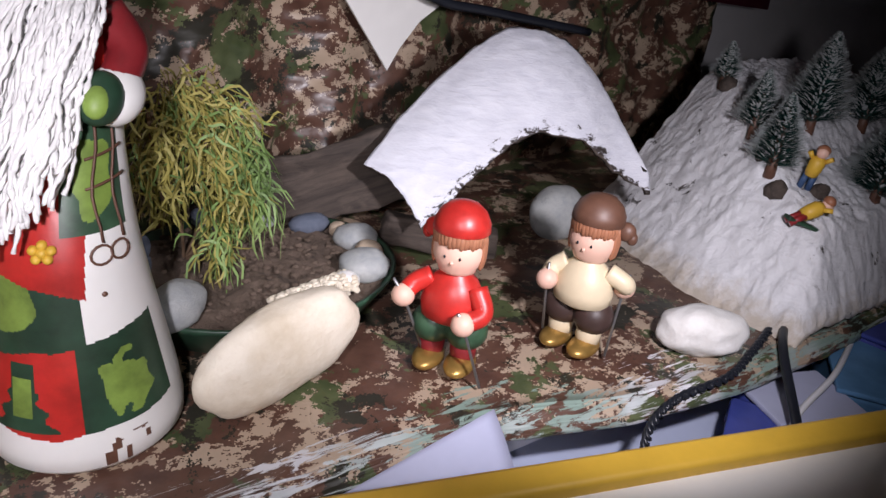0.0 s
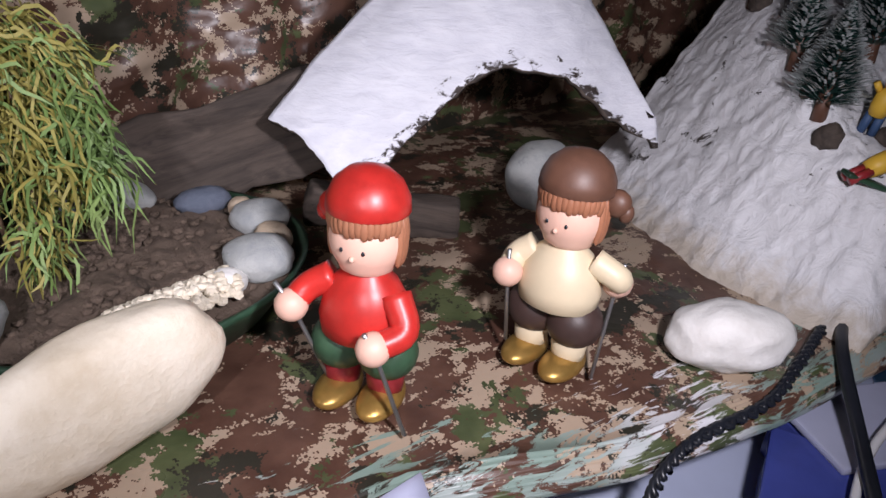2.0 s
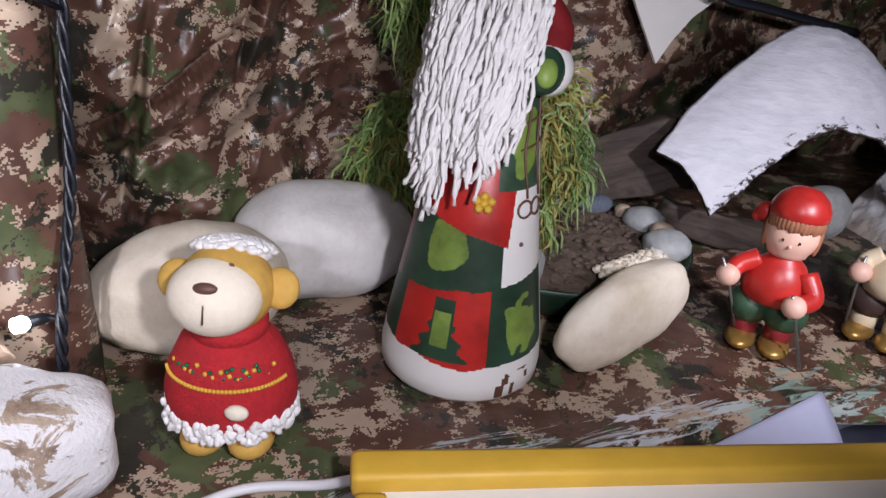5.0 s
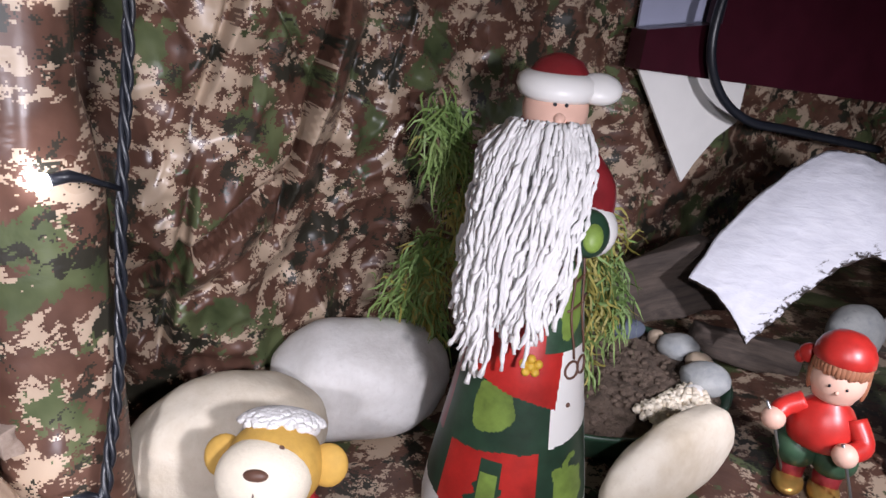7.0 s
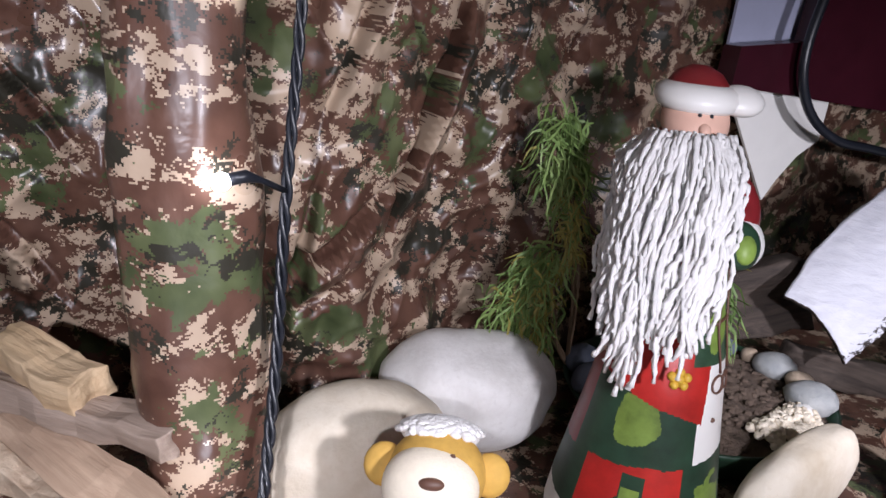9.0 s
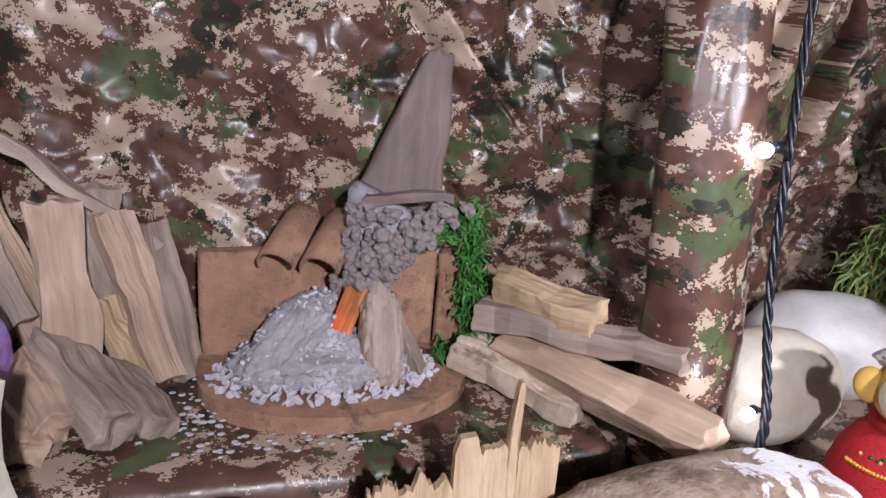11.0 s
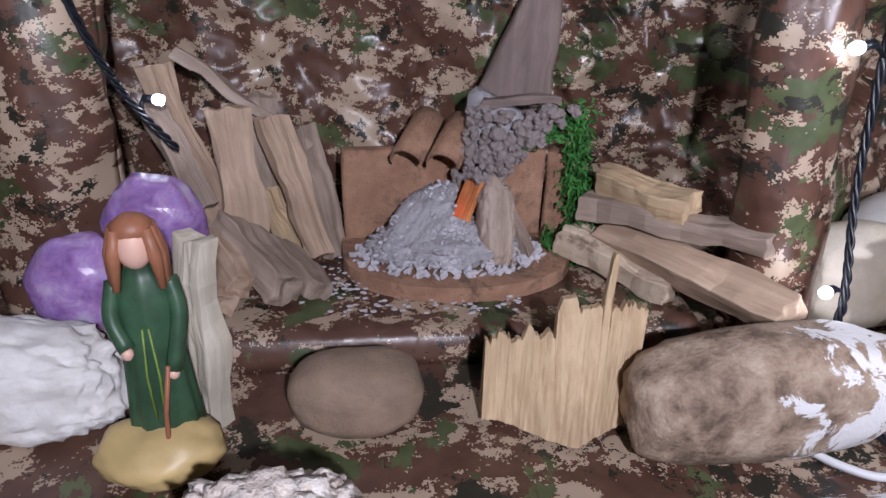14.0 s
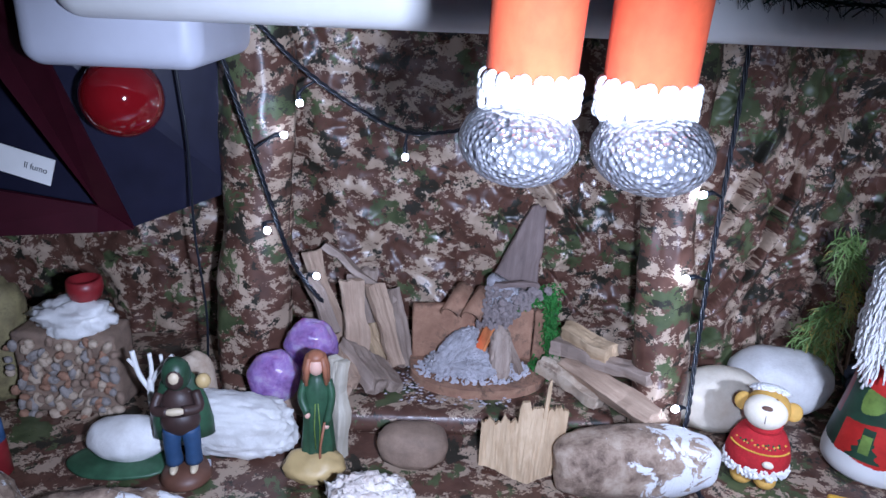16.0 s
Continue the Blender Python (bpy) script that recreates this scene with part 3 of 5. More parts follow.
for k in range(330):
    u, v = random.uniform(-1, 1), random.uniform(-1, 1)
    x, y = 0.183 + u * 0.030, 0.364 + v * 0.013 + u * 0.008
    crumb(bm, Matrix.Translation((x, y, 0.031 + 0.006 * (1 - v * v) * random.random() + 0.003)) @ Matrix.Rotation(random.uniform(0, 6), 4, "Z") @ Matrix.Diagonal((random.uniform(0.0016, 0.0032), random.uniform(0.0014, 0.0026), 0.0018, 1)))
tagged(part("gravel", bm, CREAM_STONE, smooth=False), "heap of small cream gravel in the bowl", "gravel", kind="stuff")

LEAF = Net("needle_leaf")
LEAF = LEAF.done(LEAF.ramp(LEAF.noise(22, 3), [(0.3, (0.09, 0.16, 0.045)), (0.55, (0.20, 0.31, 0.09)), (0.75, (0.32, 0.41, 0.16))]), 0.55)
DRY_LEAF = Net("yellowed_leaf")
DRY_LEAF = DRY_LEAF.done(DRY_LEAF.ramp(DRY_LEAF.noise(30, 3), [(0.3, (0.20, 0.18, 0.035)), (0.7, (0.42, 0.36, 0.10))]), 0.6)
TWIG = plain("twig", (0.16, 0.10, 0.06), 0.7, 90, 0.3)


def leaf_bunch(bm, a, b, n, length, spread, droop=0.5, width=0.0009):
    """Narrow leaves along a stem from a to b, drooping."""
    a, b = Vector(a), Vector(b)
    for _ in range(n):
        p = a.lerp(b, random.random()) + Vector([random.gauss(0, spread * 0.22) for _ in range(3)])
        d = ((b - a).normalized() * random.uniform(0.2, 1.0) + Vector([random.gauss(0, 0.55) for _ in range(3)])).normalized()
        w = d.cross(Vector((random.gauss(0, 1), random.gauss(0, 1), random.gauss(0, 0.4)))).normalized()
        size, pts = length * random.uniform(0.5, 1.2), []
        for i in range(5):
            t = i / 4
            c = p + d * size * t + Vector((0, 0, -droop * size * t * t)) + w * size * 0.22 * math.sin(t * 4 + size * 900)
            h = width * (0.35, 1, 1, 0.8, 0.1)[i]
            pts.append((bm.verts.new(c - w * h), bm.verts.new(c + w * h)))
        for (p0, p1), (q0, q1) in zip(pts, pts[1:]):
            bm.faces.new((p0, p1, q1, q0))


def plant(name, root, stems, label):
    """A cutting with a few bare stems and drooping bunches of narrow leaves."""
    top = empty(name, pose(*root), label, "plant")
    m = Matrix.Translation(-Vector(root))
    for line in sorted({tuple(s[:3]) for s in stems}):
        bm = bmesh.new()
        tube(bm, [m @ p for p in glide([root, Vector(root).lerp(line[1], 0.5) + Vector((0.004, 0, 0.012)), line[0], line[1]], 5)], 0.0013, 0, 6)
        part("stem", bm, TWIG, top)
    for mat, dry in ((LEAF, False), (DRY_LEAF, True)):
        bm = bmesh.new()
        for a, b, n, length, spread, d in stems:
            share = d if dry else 1 - d
            leaf_bunch(bm, m @ Vector(a), m @ Vector(b), int(n * share), length, spread)
        part("foliage", bm, mat, top, "yellowing leaves" if dry else "fresh green narrow leaves")
    return top


plant("drooping_plant", (0.125, 0.45, 0.03), (
    ((0.125, 0.448, 0.150), (0.160, 0.435, 0.128), 430, 0.017, 0.036, 0.75),
    ((0.135, 0.445, 0.135), (0.150, 0.425, 0.075), 520, 0.016, 0.038, 0.85),
    ((0.160, 0.438, 0.125), (0.168, 0.425, 0.072), 330, 0.022, 0.026, 0.05),
    ((0.140, 0.430, 0.075), (0.137, 0.408, 0.045), 140, 0.018, 0.022, 0.35),
    ((0.110, 0.450, 0.140), (0.112, 0.440, 0.080), 380, 0.016, 0.034, 0.9),
), "drooping green and yellowing cutting planted in the bowl")
plant("feathery_branch", (0.085, 0.475, 0.03), (
    ((0.040, 0.470, 0.218), (0.056, 0.462, 0.175), 210, 0.026, 0.024, 0.0),
    ((0.038, 0.470, 0.200), (0.052, 0.465, 0.160), 110, 0.020, 0.018, 0.1),
    ((0.056, 0.462, 0.165), (0.058, 0.455, 0.125), 130, 0.016, 0.014, 0.75),
    ((0.045, 0.470, 0.125), (0.024, 0.468, 0.085), 300, 0.020, 0.026, 0.15),
    ((0.048, 0.465, 0.125), (0.040, 0.460, 0.060), 330, 0.018, 0.030, 0.45),
    ((0.030, 0.468, 0.080), (0.046, 0.465, 0.050), 150, 0.018, 0.022, 0.05),
), "feathery green branch standing against the paper")

# ---------------------------------------------------------------- bark and bark roof
def chunk(name, size, m, material, label, category, seed=1.0, rough=0.004, cuts=7, freq=35, bevel=0.004, parent=None):
    bm = bmesh.new()
    block(bm, size, None, 0, bevel, cuts, rough, seed, freq)
    ob = part(name, bm, material, parent)
    ob.matrix_world = m
    if parent is None:
        tagged(ob, label, category)
    elif label:
        ob["label"] = label
    return ob


chunk("driftwood", (0.190, 0.024, 0.062), pose(0.235, 0.505, 0.046, -12, -16, -12), BARK, "dark weathered driftwood behind the bowl", "driftwood", 3, 0.009, 9, 22)
chunk("driftwood", (0.10, 0.020, 0.030), pose(0.335, 0.44, 0.016, 0, 12, -20), BARK, "dark bark strip under the white roof", "driftwood", 5, 0.006, 7, 25)

BARKWHITE = Net("white_painted_bark")
_u = BARKWHITE.axis(BARKWHITE.t.nodes.new("ShaderNodeUVMap").outputs[0], 1)
_e = BARKWHITE.math("ADD", _u, BARKWHITE.math("MULTIPLY", BARKWHITE.math("SUBTRACT", BARKWHITE.noise(1.0, 6, 0.7, 0.4, BARKWHITE.at((70, 160, 160))), 0.5), 0.55))
_n = BARKWHITE.noise(1.0, 5, 0.6, 0.3, BARKWHITE.at((60, 40, 160), (0, 30, 20)))
BARKWHITE.bump(_n, 0.5, 0.003)
BARKWHITE = BARKWHITE.done(BARKWHITE.mix(BARKWHITE.ramp(_e, [(0.97, 0.0), (1.0, 1.0)]), BARKWHITE.ramp(_n, [(0.3, (0.60, 0.61, 0.68)), (0.65, (0.72, 0.73, 0.79))]), (0.035, 0.025, 0.022)), 0.7)


def curve_at(points, t):
    line = glide(points, 10)
    k = min(int(t * (len(line) - 1)), len(line) - 2)
    return line[k].lerp(line[k + 1], t * (len(line) - 1) - k)


BACK_EDGE = [(0.263, 0.452, 0.084), (0.312, 0.470, 0.122), (0.377, 0.470, 0.172), (0.414, 0.460, 0.186), (0.449, 0.440, 0.174), (0.468, 0.410, 0.143), (0.478, 0.362, 0.084)]
FRONT_EDGE = [(0.289, 0.405, 0.046), (0.318, 0.404, 0.070), (0.351, 0.400, 0.098), (0.378, 0.390, 0.117), (0.420, 0.375, 0.110), (0.452, 0.362, 0.084), (0.480, 0.350, 0.068)]


def roof_at(u, v):
    v = 1 - v
    p = curve_at(BACK_EDGE, u).lerp(curve_at(FRONT_EDGE, u), v)
    edge = 0.0018 * fbm((u * 9, v * 2, 0), 3, 2, 3) * (1 if v in (0, 1) or u in (0, 1) else 0)
    return p + Vector((edge, edge, edge + 0.010 * math.sin(v * math.pi) + 0.0012 * fbm(p, 60, 6)))


roof = sheet("bark_roof", 0, 1, 0, 1, 70, 24, roof_at, BARKWHITE, 0.004, kind="", label="curved piece of bark painted white, open like a tunnel")
tagged(roof, category="bark")
uv = roof.data.uv_layers.new(name="UVMap")
for loop in roof.data.loops:
    i, j = divmod(loop.vertex_index, 25)
    uv.data[loop.index].uv = (i / 70, 1 - j / 24)
roof.data.materials.append(BARK)
roof.modifiers["thickness"].material_offset = 1
roof.modifiers["thickness"].material_offset_rim = 1
# ---------------------------------------------------------------- figurines


def skier(name, m, cap, sweater, trousers, socks, label, tip=1, arms=()):
    """A round-headed ceramic child on short skis, about 10 cm high."""
    bm = bmesh.new()
    for s in (-1, 1):
        ball(bm, (0.0105 * s, -0.004, 0.0050), (0.0098, 0.0175, 0.0058), 4)
        lathe(bm, [(0.0078, 0.006), (0.0085, 0.012), (0.0088, 0.018), (0.0075, 0.0195)], 3, 16, (0.0105 * s, 0, 0))
        ball(bm, (0.0108 * s, 0.000, 0.0275), (0.0140, 0.0135, 0.0130), 2)
    lathe(bm, [(0.012, 0.032), (0.0195, 0.036), (0.0205, 0.044), (0.0185, 0.053), (0.0140, 0.061), (0.0095, 0.0650), (0.0090, 0.067)], 1, 28, m=Matrix.Diagonal((1, 0.86, 1, 1)))
    ball(bm, (0, 0, 0.0800), (0.0182, 0.0172, 0.0168), 5, 28)
    # hair in locks round the face
    for k in range(27):
        a = radians(-205 + k * 230 / 26)
        fringe = abs(math.sin(a) + 1) < 0.75
        ball(bm, (0.0170 * math.cos(a), 0.0166 * math.sin(a), (0.0884 + 0.0006 * (k % 3)) if fringe else 0.0805), (0.0026, 0.0022, 0.0052 if fringe else 0.0110), 6, 10)
    ball(bm, (0, 0.004, 0.082), (0.0186, 0.0155, 0.0150), 6, 24)
    # cap
    lathe(bm, [(0.0192, 0.0910), (0.0200, 0.0918), (0.0194, 0.0970), (0.0160, 0.1030), (0.0100, 0.1072), (0.0030, 0.1088)], 0, 28, m=Matrix.Diagonal((1, 0.95, 1, 1)))
    ball(bm, (-0.0205 * tip, 0.006, 0.0880), (0.0075, 0.006, 0.0062), 0, 12)
    ball(bm, (-0.0255 * tip, 0.007, 0.0845), (0.0042, 0.004, 0.0044), 0, 10)
    for s in (-1, 1):
        ball(bm, (0.0054 * s, -0.0167, 0.0788), (0.0009, 0.0007, 0.0010), 7, 8)
    ball(bm, (0, -0.0170, 0.0755), (0.0014, 0.0012, 0.0012), 5, 8)
    for v in bm.verts:
        if v.co.z > 0.0675:
            v.co = Vector((v.co.x * 0.88, v.co.y * 0.90, 0.0675 + (v.co.z - 0.0675) * 1.05))
    for shoulder, elbow, hand, pole in arms:
        tube(bm, glide([shoulder, elbow, hand], 6), [0.0068 - 0.00009 * i for i in range(13)], 1, 12)
        ball(bm, hand, 0.0074, 5, 16)
        h = Vector(hand)
        tube(bm, [h + Vector(pole[0]), h, Vector(pole[1])], 0.0010, 8, 8)
    ob = part(name, bm, [cap, sweater, trousers, socks, GOLD, SKIN, HAIR, BLACK, STEEL])
    ob.matrix_world = m
    return tagged(ob, label, "figurine", "ceramic skiers")


skier("skier_figurine", pose(0.246, 0.302, 0.0005, -3, 0, -52), RED, RED, GREEN, DEEP_RED, "ceramic child skier in red cap and red sweater", 1, (
    ((-0.014, -0.002, 0.060), (-0.024, -0.006, 0.054), (-0.0285, -0.013, 0.0475), ((-0.006, -0.003, 0.011), (-0.012, -0.004, 0.002))),
    ((0.015, -0.004, 0.058), (0.022, -0.011, 0.046), (0.0130, -0.0215, 0.0415), ((-0.003, -0.003, 0.008), (0.028, -0.020, 0.0015)))))
skier("skier_figurine", pose(0.338, 0.281, 0.0005, -3, 0, -70), BROWN, CREAM, DARK_BROWN, CREAM, "ceramic child skier in brown cap and cream sweater", -1, (
    ((-0.014, -0.002, 0.060), (-0.021, -0.006, 0.054), (-0.021, -0.014, 0.0475), ((0.000, -0.001, 0.012), (-0.018, -0.012, 0.010))),
    ((0.014, 0.002, 0.060), (0.026, 0.004, 0.055), (0.024, 0.010, 0.050), ((0.002, 0.000, 0.010), (0.026, -0.004, 0.004)))))

# ceramic santa with a yarn beard
PATCH_FACE = radians(-115)
bm = bmesh.new()
prof = [(0.0400, 0.000), (0.0430, 0.004), (0.0435, 0.012)] + [(float(np.interp(z, (0.012, 0.03, 0.08, 0.13, 0.175, 0.205, 0.22), (0.0435, 0.0415, 0.0335, 0.0265, 0.0210, 0.0180, 0.0165))), float(z)) for z in np.linspace(0.016, 0.22, 250)]
SEG = 330
n0 = len(bm.faces)
lathe(bm, prof, 0, SEG)
# slots: 0 white, 1 red, 2 dark green, 3 lime, 4 dark red, 5 skin, 6 yellow, 7 black, 8 wool, 9 brown, 10 bag green
for f in bm.faces:
    c = f.calc_center_median()
    u = math.degrees((math.atan2(c.y, c.x) - PATCH_FACE + math.pi) % (2 * math.pi) - math.pi)
    z, wob = c.z, 0.0016 * noise.noise(c * 70)
    if z < 0.0225 + wob + 0.00006 * abs(u):
        k = 9 if (20 < u < 52 and 0.006 < z < 0.019 and noise.noise(c * 160) > 0.12) else 0
    elif z < 0.066 + wob + 0.0001 * u:
        k = 1 if -58 < u < 15 else 2 if 15 <= u < 76 else 2 if u < 0 else 0
        p, q = (u + 20) / 26, (z - 0.043) / 0.017
        if k == 1 and abs(p) < 1 and (abs(p) < 0.75 * (1 - (q + 1) / 2) + 0.1 * math.sin(q * 12) or (abs(p) < 0.32)) and abs(q) < 1:
            k = 3 if abs(p) < 0.25 and abs(q) < 0.6 else 2
        p, q = (u - 44) / 18, (z - 0.044) / 0.016
        if k == 2 and u > 15 and p * p + q * q < 0.85 + 0.8 * noise.noise(c * 120):
            k = 3
    elif z < 0.094 + wob - 0.00016 * u:
        k = 2 if -75 < u < 22 else (0 if u > 0 else 4)
        if k == 2 and ((u + 28) / 20) ** 2 + ((z - 0.086) / 0.013) ** 2 < 1 + 0.9 * noise.noise(c * 90):
            k = 3
    elif z < 0.118:
        k = 1 if -70 < u < 32 + (0.118 - z) * -200 else (0 if u > 0 else 4)
    elif z < 0.166:
        k = 1 if -70 < u < 12 else (10 if 12 <= u < 72 else (0 if u > 0 else 4))
        if k == 10 and ((u - 42) / 19) ** 2 + ((z - 0.142) / 0.018) ** 2 < 1 + 0.7 * noise.noise(c * 110):
            k = 3
    else:
        k = 4 if abs(u) > 60 else 1
    f.material_index = k


def on_cone(u, z, lift=0.0):
    r = float(np.interp(z, (0.012, 0.03, 0.08, 0.13, 0.175, 0.205, 0.22), (0.0435, 0.0415, 0.0335, 0.0265, 0.0210, 0.0180, 0.0165))) + lift
    a = PATCH_FACE + radians(u)
    return Vector((r * math.cos(a), r * math.sin(a), z))


for k in range(5):
    a = radians(90 + 72 * k)
    ball(bm, on_cone(0 + 7 * math.cos(a), 0.112 + 0.0033 * math.sin(a), 0.0004), 0.0022, 6, 10)
ball(bm, on_cone(0, 0.112, 0.0002), (0.0024, 0.0024, 0.0024), 6, 10)
ball(bm, on_cone(40, 0.090, 0), 0.0013, 9, 8)
for z in (0.138, 0.150):
    tube(bm, [on_cone(u, z + 0.00008 * (u - 55), 0.0006) for u in range(34, 78, 6)], 0.0006, 9, 6)
for u0 in (42, 62):
    tube(bm, [on_cone(u0 + 3 * math.sin(k), 0.166 - 0.0066 * k, 0.0008) for k in range(9)], 0.0006, 9, 6)
for u0 in (43, 60):
    tube(bm, [on_cone(u0 + 9 * math.cos(t), 0.108 + 0.0042 * math.sin(t), 0.0006) for t in (0.5 * k for k in range(14))], 0.0006, 9, 6)
# sleeve, cuff and mitten
c = on_cone(56, 0.174, 0.005)
tube(bm, glide([on_cone(85, 0.205, -0.004), on_cone(80, 0.19, 0.006), c], 5), 0.0085, 4, 14)
ball(bm, c + Vector((0.002, 0.002, -0.001)), (0.0122, 0.0122, 0.0128), 0, 20)
ball(bm, c + Vector((-0.0055, -0.0065, 0)), (0.0098, 0.0090, 0.0110), 2, 18)
ball(bm, c + Vector((-0.0075, -0.0125, 0)), (0.0054, 0.0040, 0.0068), 3, 14)
# head, hat and pompom
fwd = Vector((math.cos(PATCH_FACE), math.sin(PATCH_FACE), 0))
rt = Vector((-fwd.y, fwd.x, 0))
ball(bm, Vector((0, 0, 0.226)), (0.0165, 0.0165, 0.0170), 5, 24)
ball(bm, fwd * 0.0165 + Vector((0, 0, 0.2235)), (0.0030, 0.0030, 0.0028), 5, 10)
for s in (-1, 1):
    ball(bm, fwd * 0.0158 + rt * 0.0028 * s + Vector((0, 0, 0.2300)), 0.0010, 7, 8)
lathe(bm, [(0.0150, 0.2300), (0.0190, 0.2325), (0.0212, 0.2370), (0.0205, 0.2415), (0.0170, 0.2440), (0.0140, 0.2445)], 0, 32)
lathe(bm, [(0.0175, 0.236), (0.0160, 0.243), (0.0110, 0.250), (0.0040, 0.2535)], 4, 24)
ball(bm, rt * 0.019 + fwd * 0.006 + Vector((0, 0, 0.2380)), (0.0120, 0.0090, 0.0080), 0, 16, Matrix.Rotation(math.atan2(rt.y, rt.x), 4, "Z"))
# bobbly yarn strands
rnd = random.Random(5)
for k in range(260):
    u = rnd.uniform(-108, 46)
    z0 = 0.2205 - 0.004 * (abs(u) / 100) + rnd.uniform(-0.004, 0.003)
    mid = max(0.0, 1 - abs(u + 28) / 85)
    end = 0.106 + (1 - mid) * 0.042 + rnd.uniform(-0.006, 0.034)
    out = rnd.uniform(0.005, 0.017)
    stray = 1.0 if rnd.random() < 0.25 else 0.35
    s1, s2, drift = rnd.uniform(0, 6), rnd.uniform(0.35, 0.6), rnd.uniform(-7, 7) * stray
    pts, rad = [], []
    for i in range(48):
        t = i / 47
        z = z0 + (end - z0) * t
        uu = u * (1 - 0.24 * t) - 20 * t + drift * t * t * 2 + (1.6 + 2.6 * t) * math.sin(i * s2 * 0.5 + s1)
        p = on_cone(uu, max(z, 0.1), out * min(1.0, 0.35 + t * 3) * (1 - 0.25 * t) + 0.0011 * math.sin(i * s2 + s1) + 0.002 * stray * t)
        p.z = z + 0.0006 * math.sin(i * 1.7 + k)
        pts.append(p)
        rad.append(0.00055 + 0.00100 * abs(math.sin(i * 0.83 + k)) * rnd.uniform(0.6, 1.1))
    tube(bm, pts, rad, 8, 5)
for v in bm.verts:
    lean = max(0.0, (v.co.z - 0.10) / 0.126) ** 1.5
    v.co.x += 0.022 * lean
    v.co.y += 0.036 * lean
santa = tagged(part("santa_figurine", bm, [WHITE, RED, DARK_GREEN, LIME, DEEP_RED, SKIN, YELLOW, BLACK, WOOL, BROWN, GREEN]), "ceramic santa with a long white yarn beard and patchwork coat", "figurine")
santa.matrix_world = pose(0.046, 0.345, 0.0005) @ Matrix.Diagonal((1.07, 1.07, 1, 1))

# toy sheep in a red poncho
KNIT = plain("red_knit", (0.42, 0.012, 0.018), 0.85, 420, 0.3, 0.8)
MUZZLE = plain("cream_plush", (0.80, 0.72, 0.58), 0.8, 300, 0.08, 0.4)
PLUSH = plain("yellow_plush", (0.56, 0.33, 0.07), 0.75, 160, 0.2, 0.3)
GLITTER = plain("green_glitter", (0.02, 0.22, 0.10), 0.2, 300, 0.5, 0.5, Metallic=0.6)
bm = bmesh.new()
for s in (-1, 1):
    ball(bm, (0.0105 * s, -0.010, 0.007), (0.0105, 0.0125, 0.0078), 2, 16)
lathe(bm, [(0.0200, 0.012), (0.0270, 0.016), (0.0290, 0.022), (0.0295, 0.030), (0.0270, 0.042), (0.0215, 0.054), (0.0150, 0.060)], 0, 36, m=Matrix.Diagonal((1, 0.85, 1, 1)))
fur = random.Random(12)
for k in range(330):
    a = fur.uniform(0, 2 * math.pi)
    ball(bm, (0.0280 * math.cos(a) + fur.gauss(0, 0.0008), 0.0240 * math.sin(a) + fur.gauss(0, 0.0008), 0.0190 + fur.uniform(-0.0045, 0.0045)), (0.0018, 0.0018, 0.0030), 3, 6, pose(0, 0, 0, fur.uniform(-40, 40), fur.uniform(-40, 40)))
lathe(bm, [(0.0135, 0.056), (0.0165, 0.059), (0.0165, 0.064), (0.0130, 0.066)], 0, 28)
body_verts = set(bm.verts)
ball(bm, (0, -0.004, 0.0800), (0.0200, 0.0195, 0.0190), 2, 28)
ball(bm, (-0.002, -0.0130, 0.0765), (0.0192, 0.0160, 0.0165), 1, 28)
ball(bm, (-0.002, -0.0275, 0.0800), (0.0052, 0.0024, 0.0026), 5, 12)
tube(bm, [(-0.002, -0.0284, 0.0775), (-0.002, -0.0284, 0.0720), (-0.002, -0.0270, 0.0660)], 0.0004, 5, 6)
for s in (-1, 1):
    ball(bm, (0.0215 * s, -0.002, 0.0815), (0.0085, 0.0042, 0.0090), 2, 14)
    ball(bm, (0.0050 * s, -0.0200, 0.0895), (0.0013, 0.0010, 0.0013), 5, 8)
rnd = random.Random(3)
ball(bm, (0, 0.002, 0.0950), (0.0165, 0.0150, 0.0065), 3, 20)
for k in range(300):
    a, r = rnd.uniform(0, 6.28), math.sqrt(rnd.random())
    ball(bm, (0.0170 * r * math.cos(a), 0.002 + 0.0155 * r * math.sin(a), 0.0945 + 0.0072 * math.sqrt(1 - r * r * 0.97)), (0.0024, 0.0024, 0.0016), 3, 6)
nod = pose(0, 0, 0.074) @ pose(0, 0, 0, -27) @ pose(0, 0, -0.076)
for v in bm.verts:
    if v not in body_verts:
        v.co = nod @ v.co
for k in range(46):
    a = radians(-150 + 120 * k / 45)
    ball(bm, (0.0245 * math.cos(a), 0.0205 * math.sin(a), 0.0485 + rnd.uniform(-0.0045, 0.003)), 0.0011, 4 if k % 3 else 6, 6)
for k in range(40):
    a = radians(-160 + 140 * k / 39)
    ball(bm, (0.0272 * math.cos(a), 0.0232 * math.sin(a), 0.0415), 0.0010, 6, 6)
ball(bm, (0.0090, -0.0252, 0.0330), (0.0052, 0.0030, 0.0036), 1, 12)
sheep = tagged(part("sheep_toy", bm, [KNIT, MUZZLE, PLUSH, WOOL, GLITTER, BROWN, YELLOW]), "plush toy sheep in a red knitted poncho", "toy")
sheep.matrix_world = pose(-0.089, 0.318, 0.0005, 0, 0, -25) @ Matrix.Diagonal((1.04, 1.04, 1.04, 1))

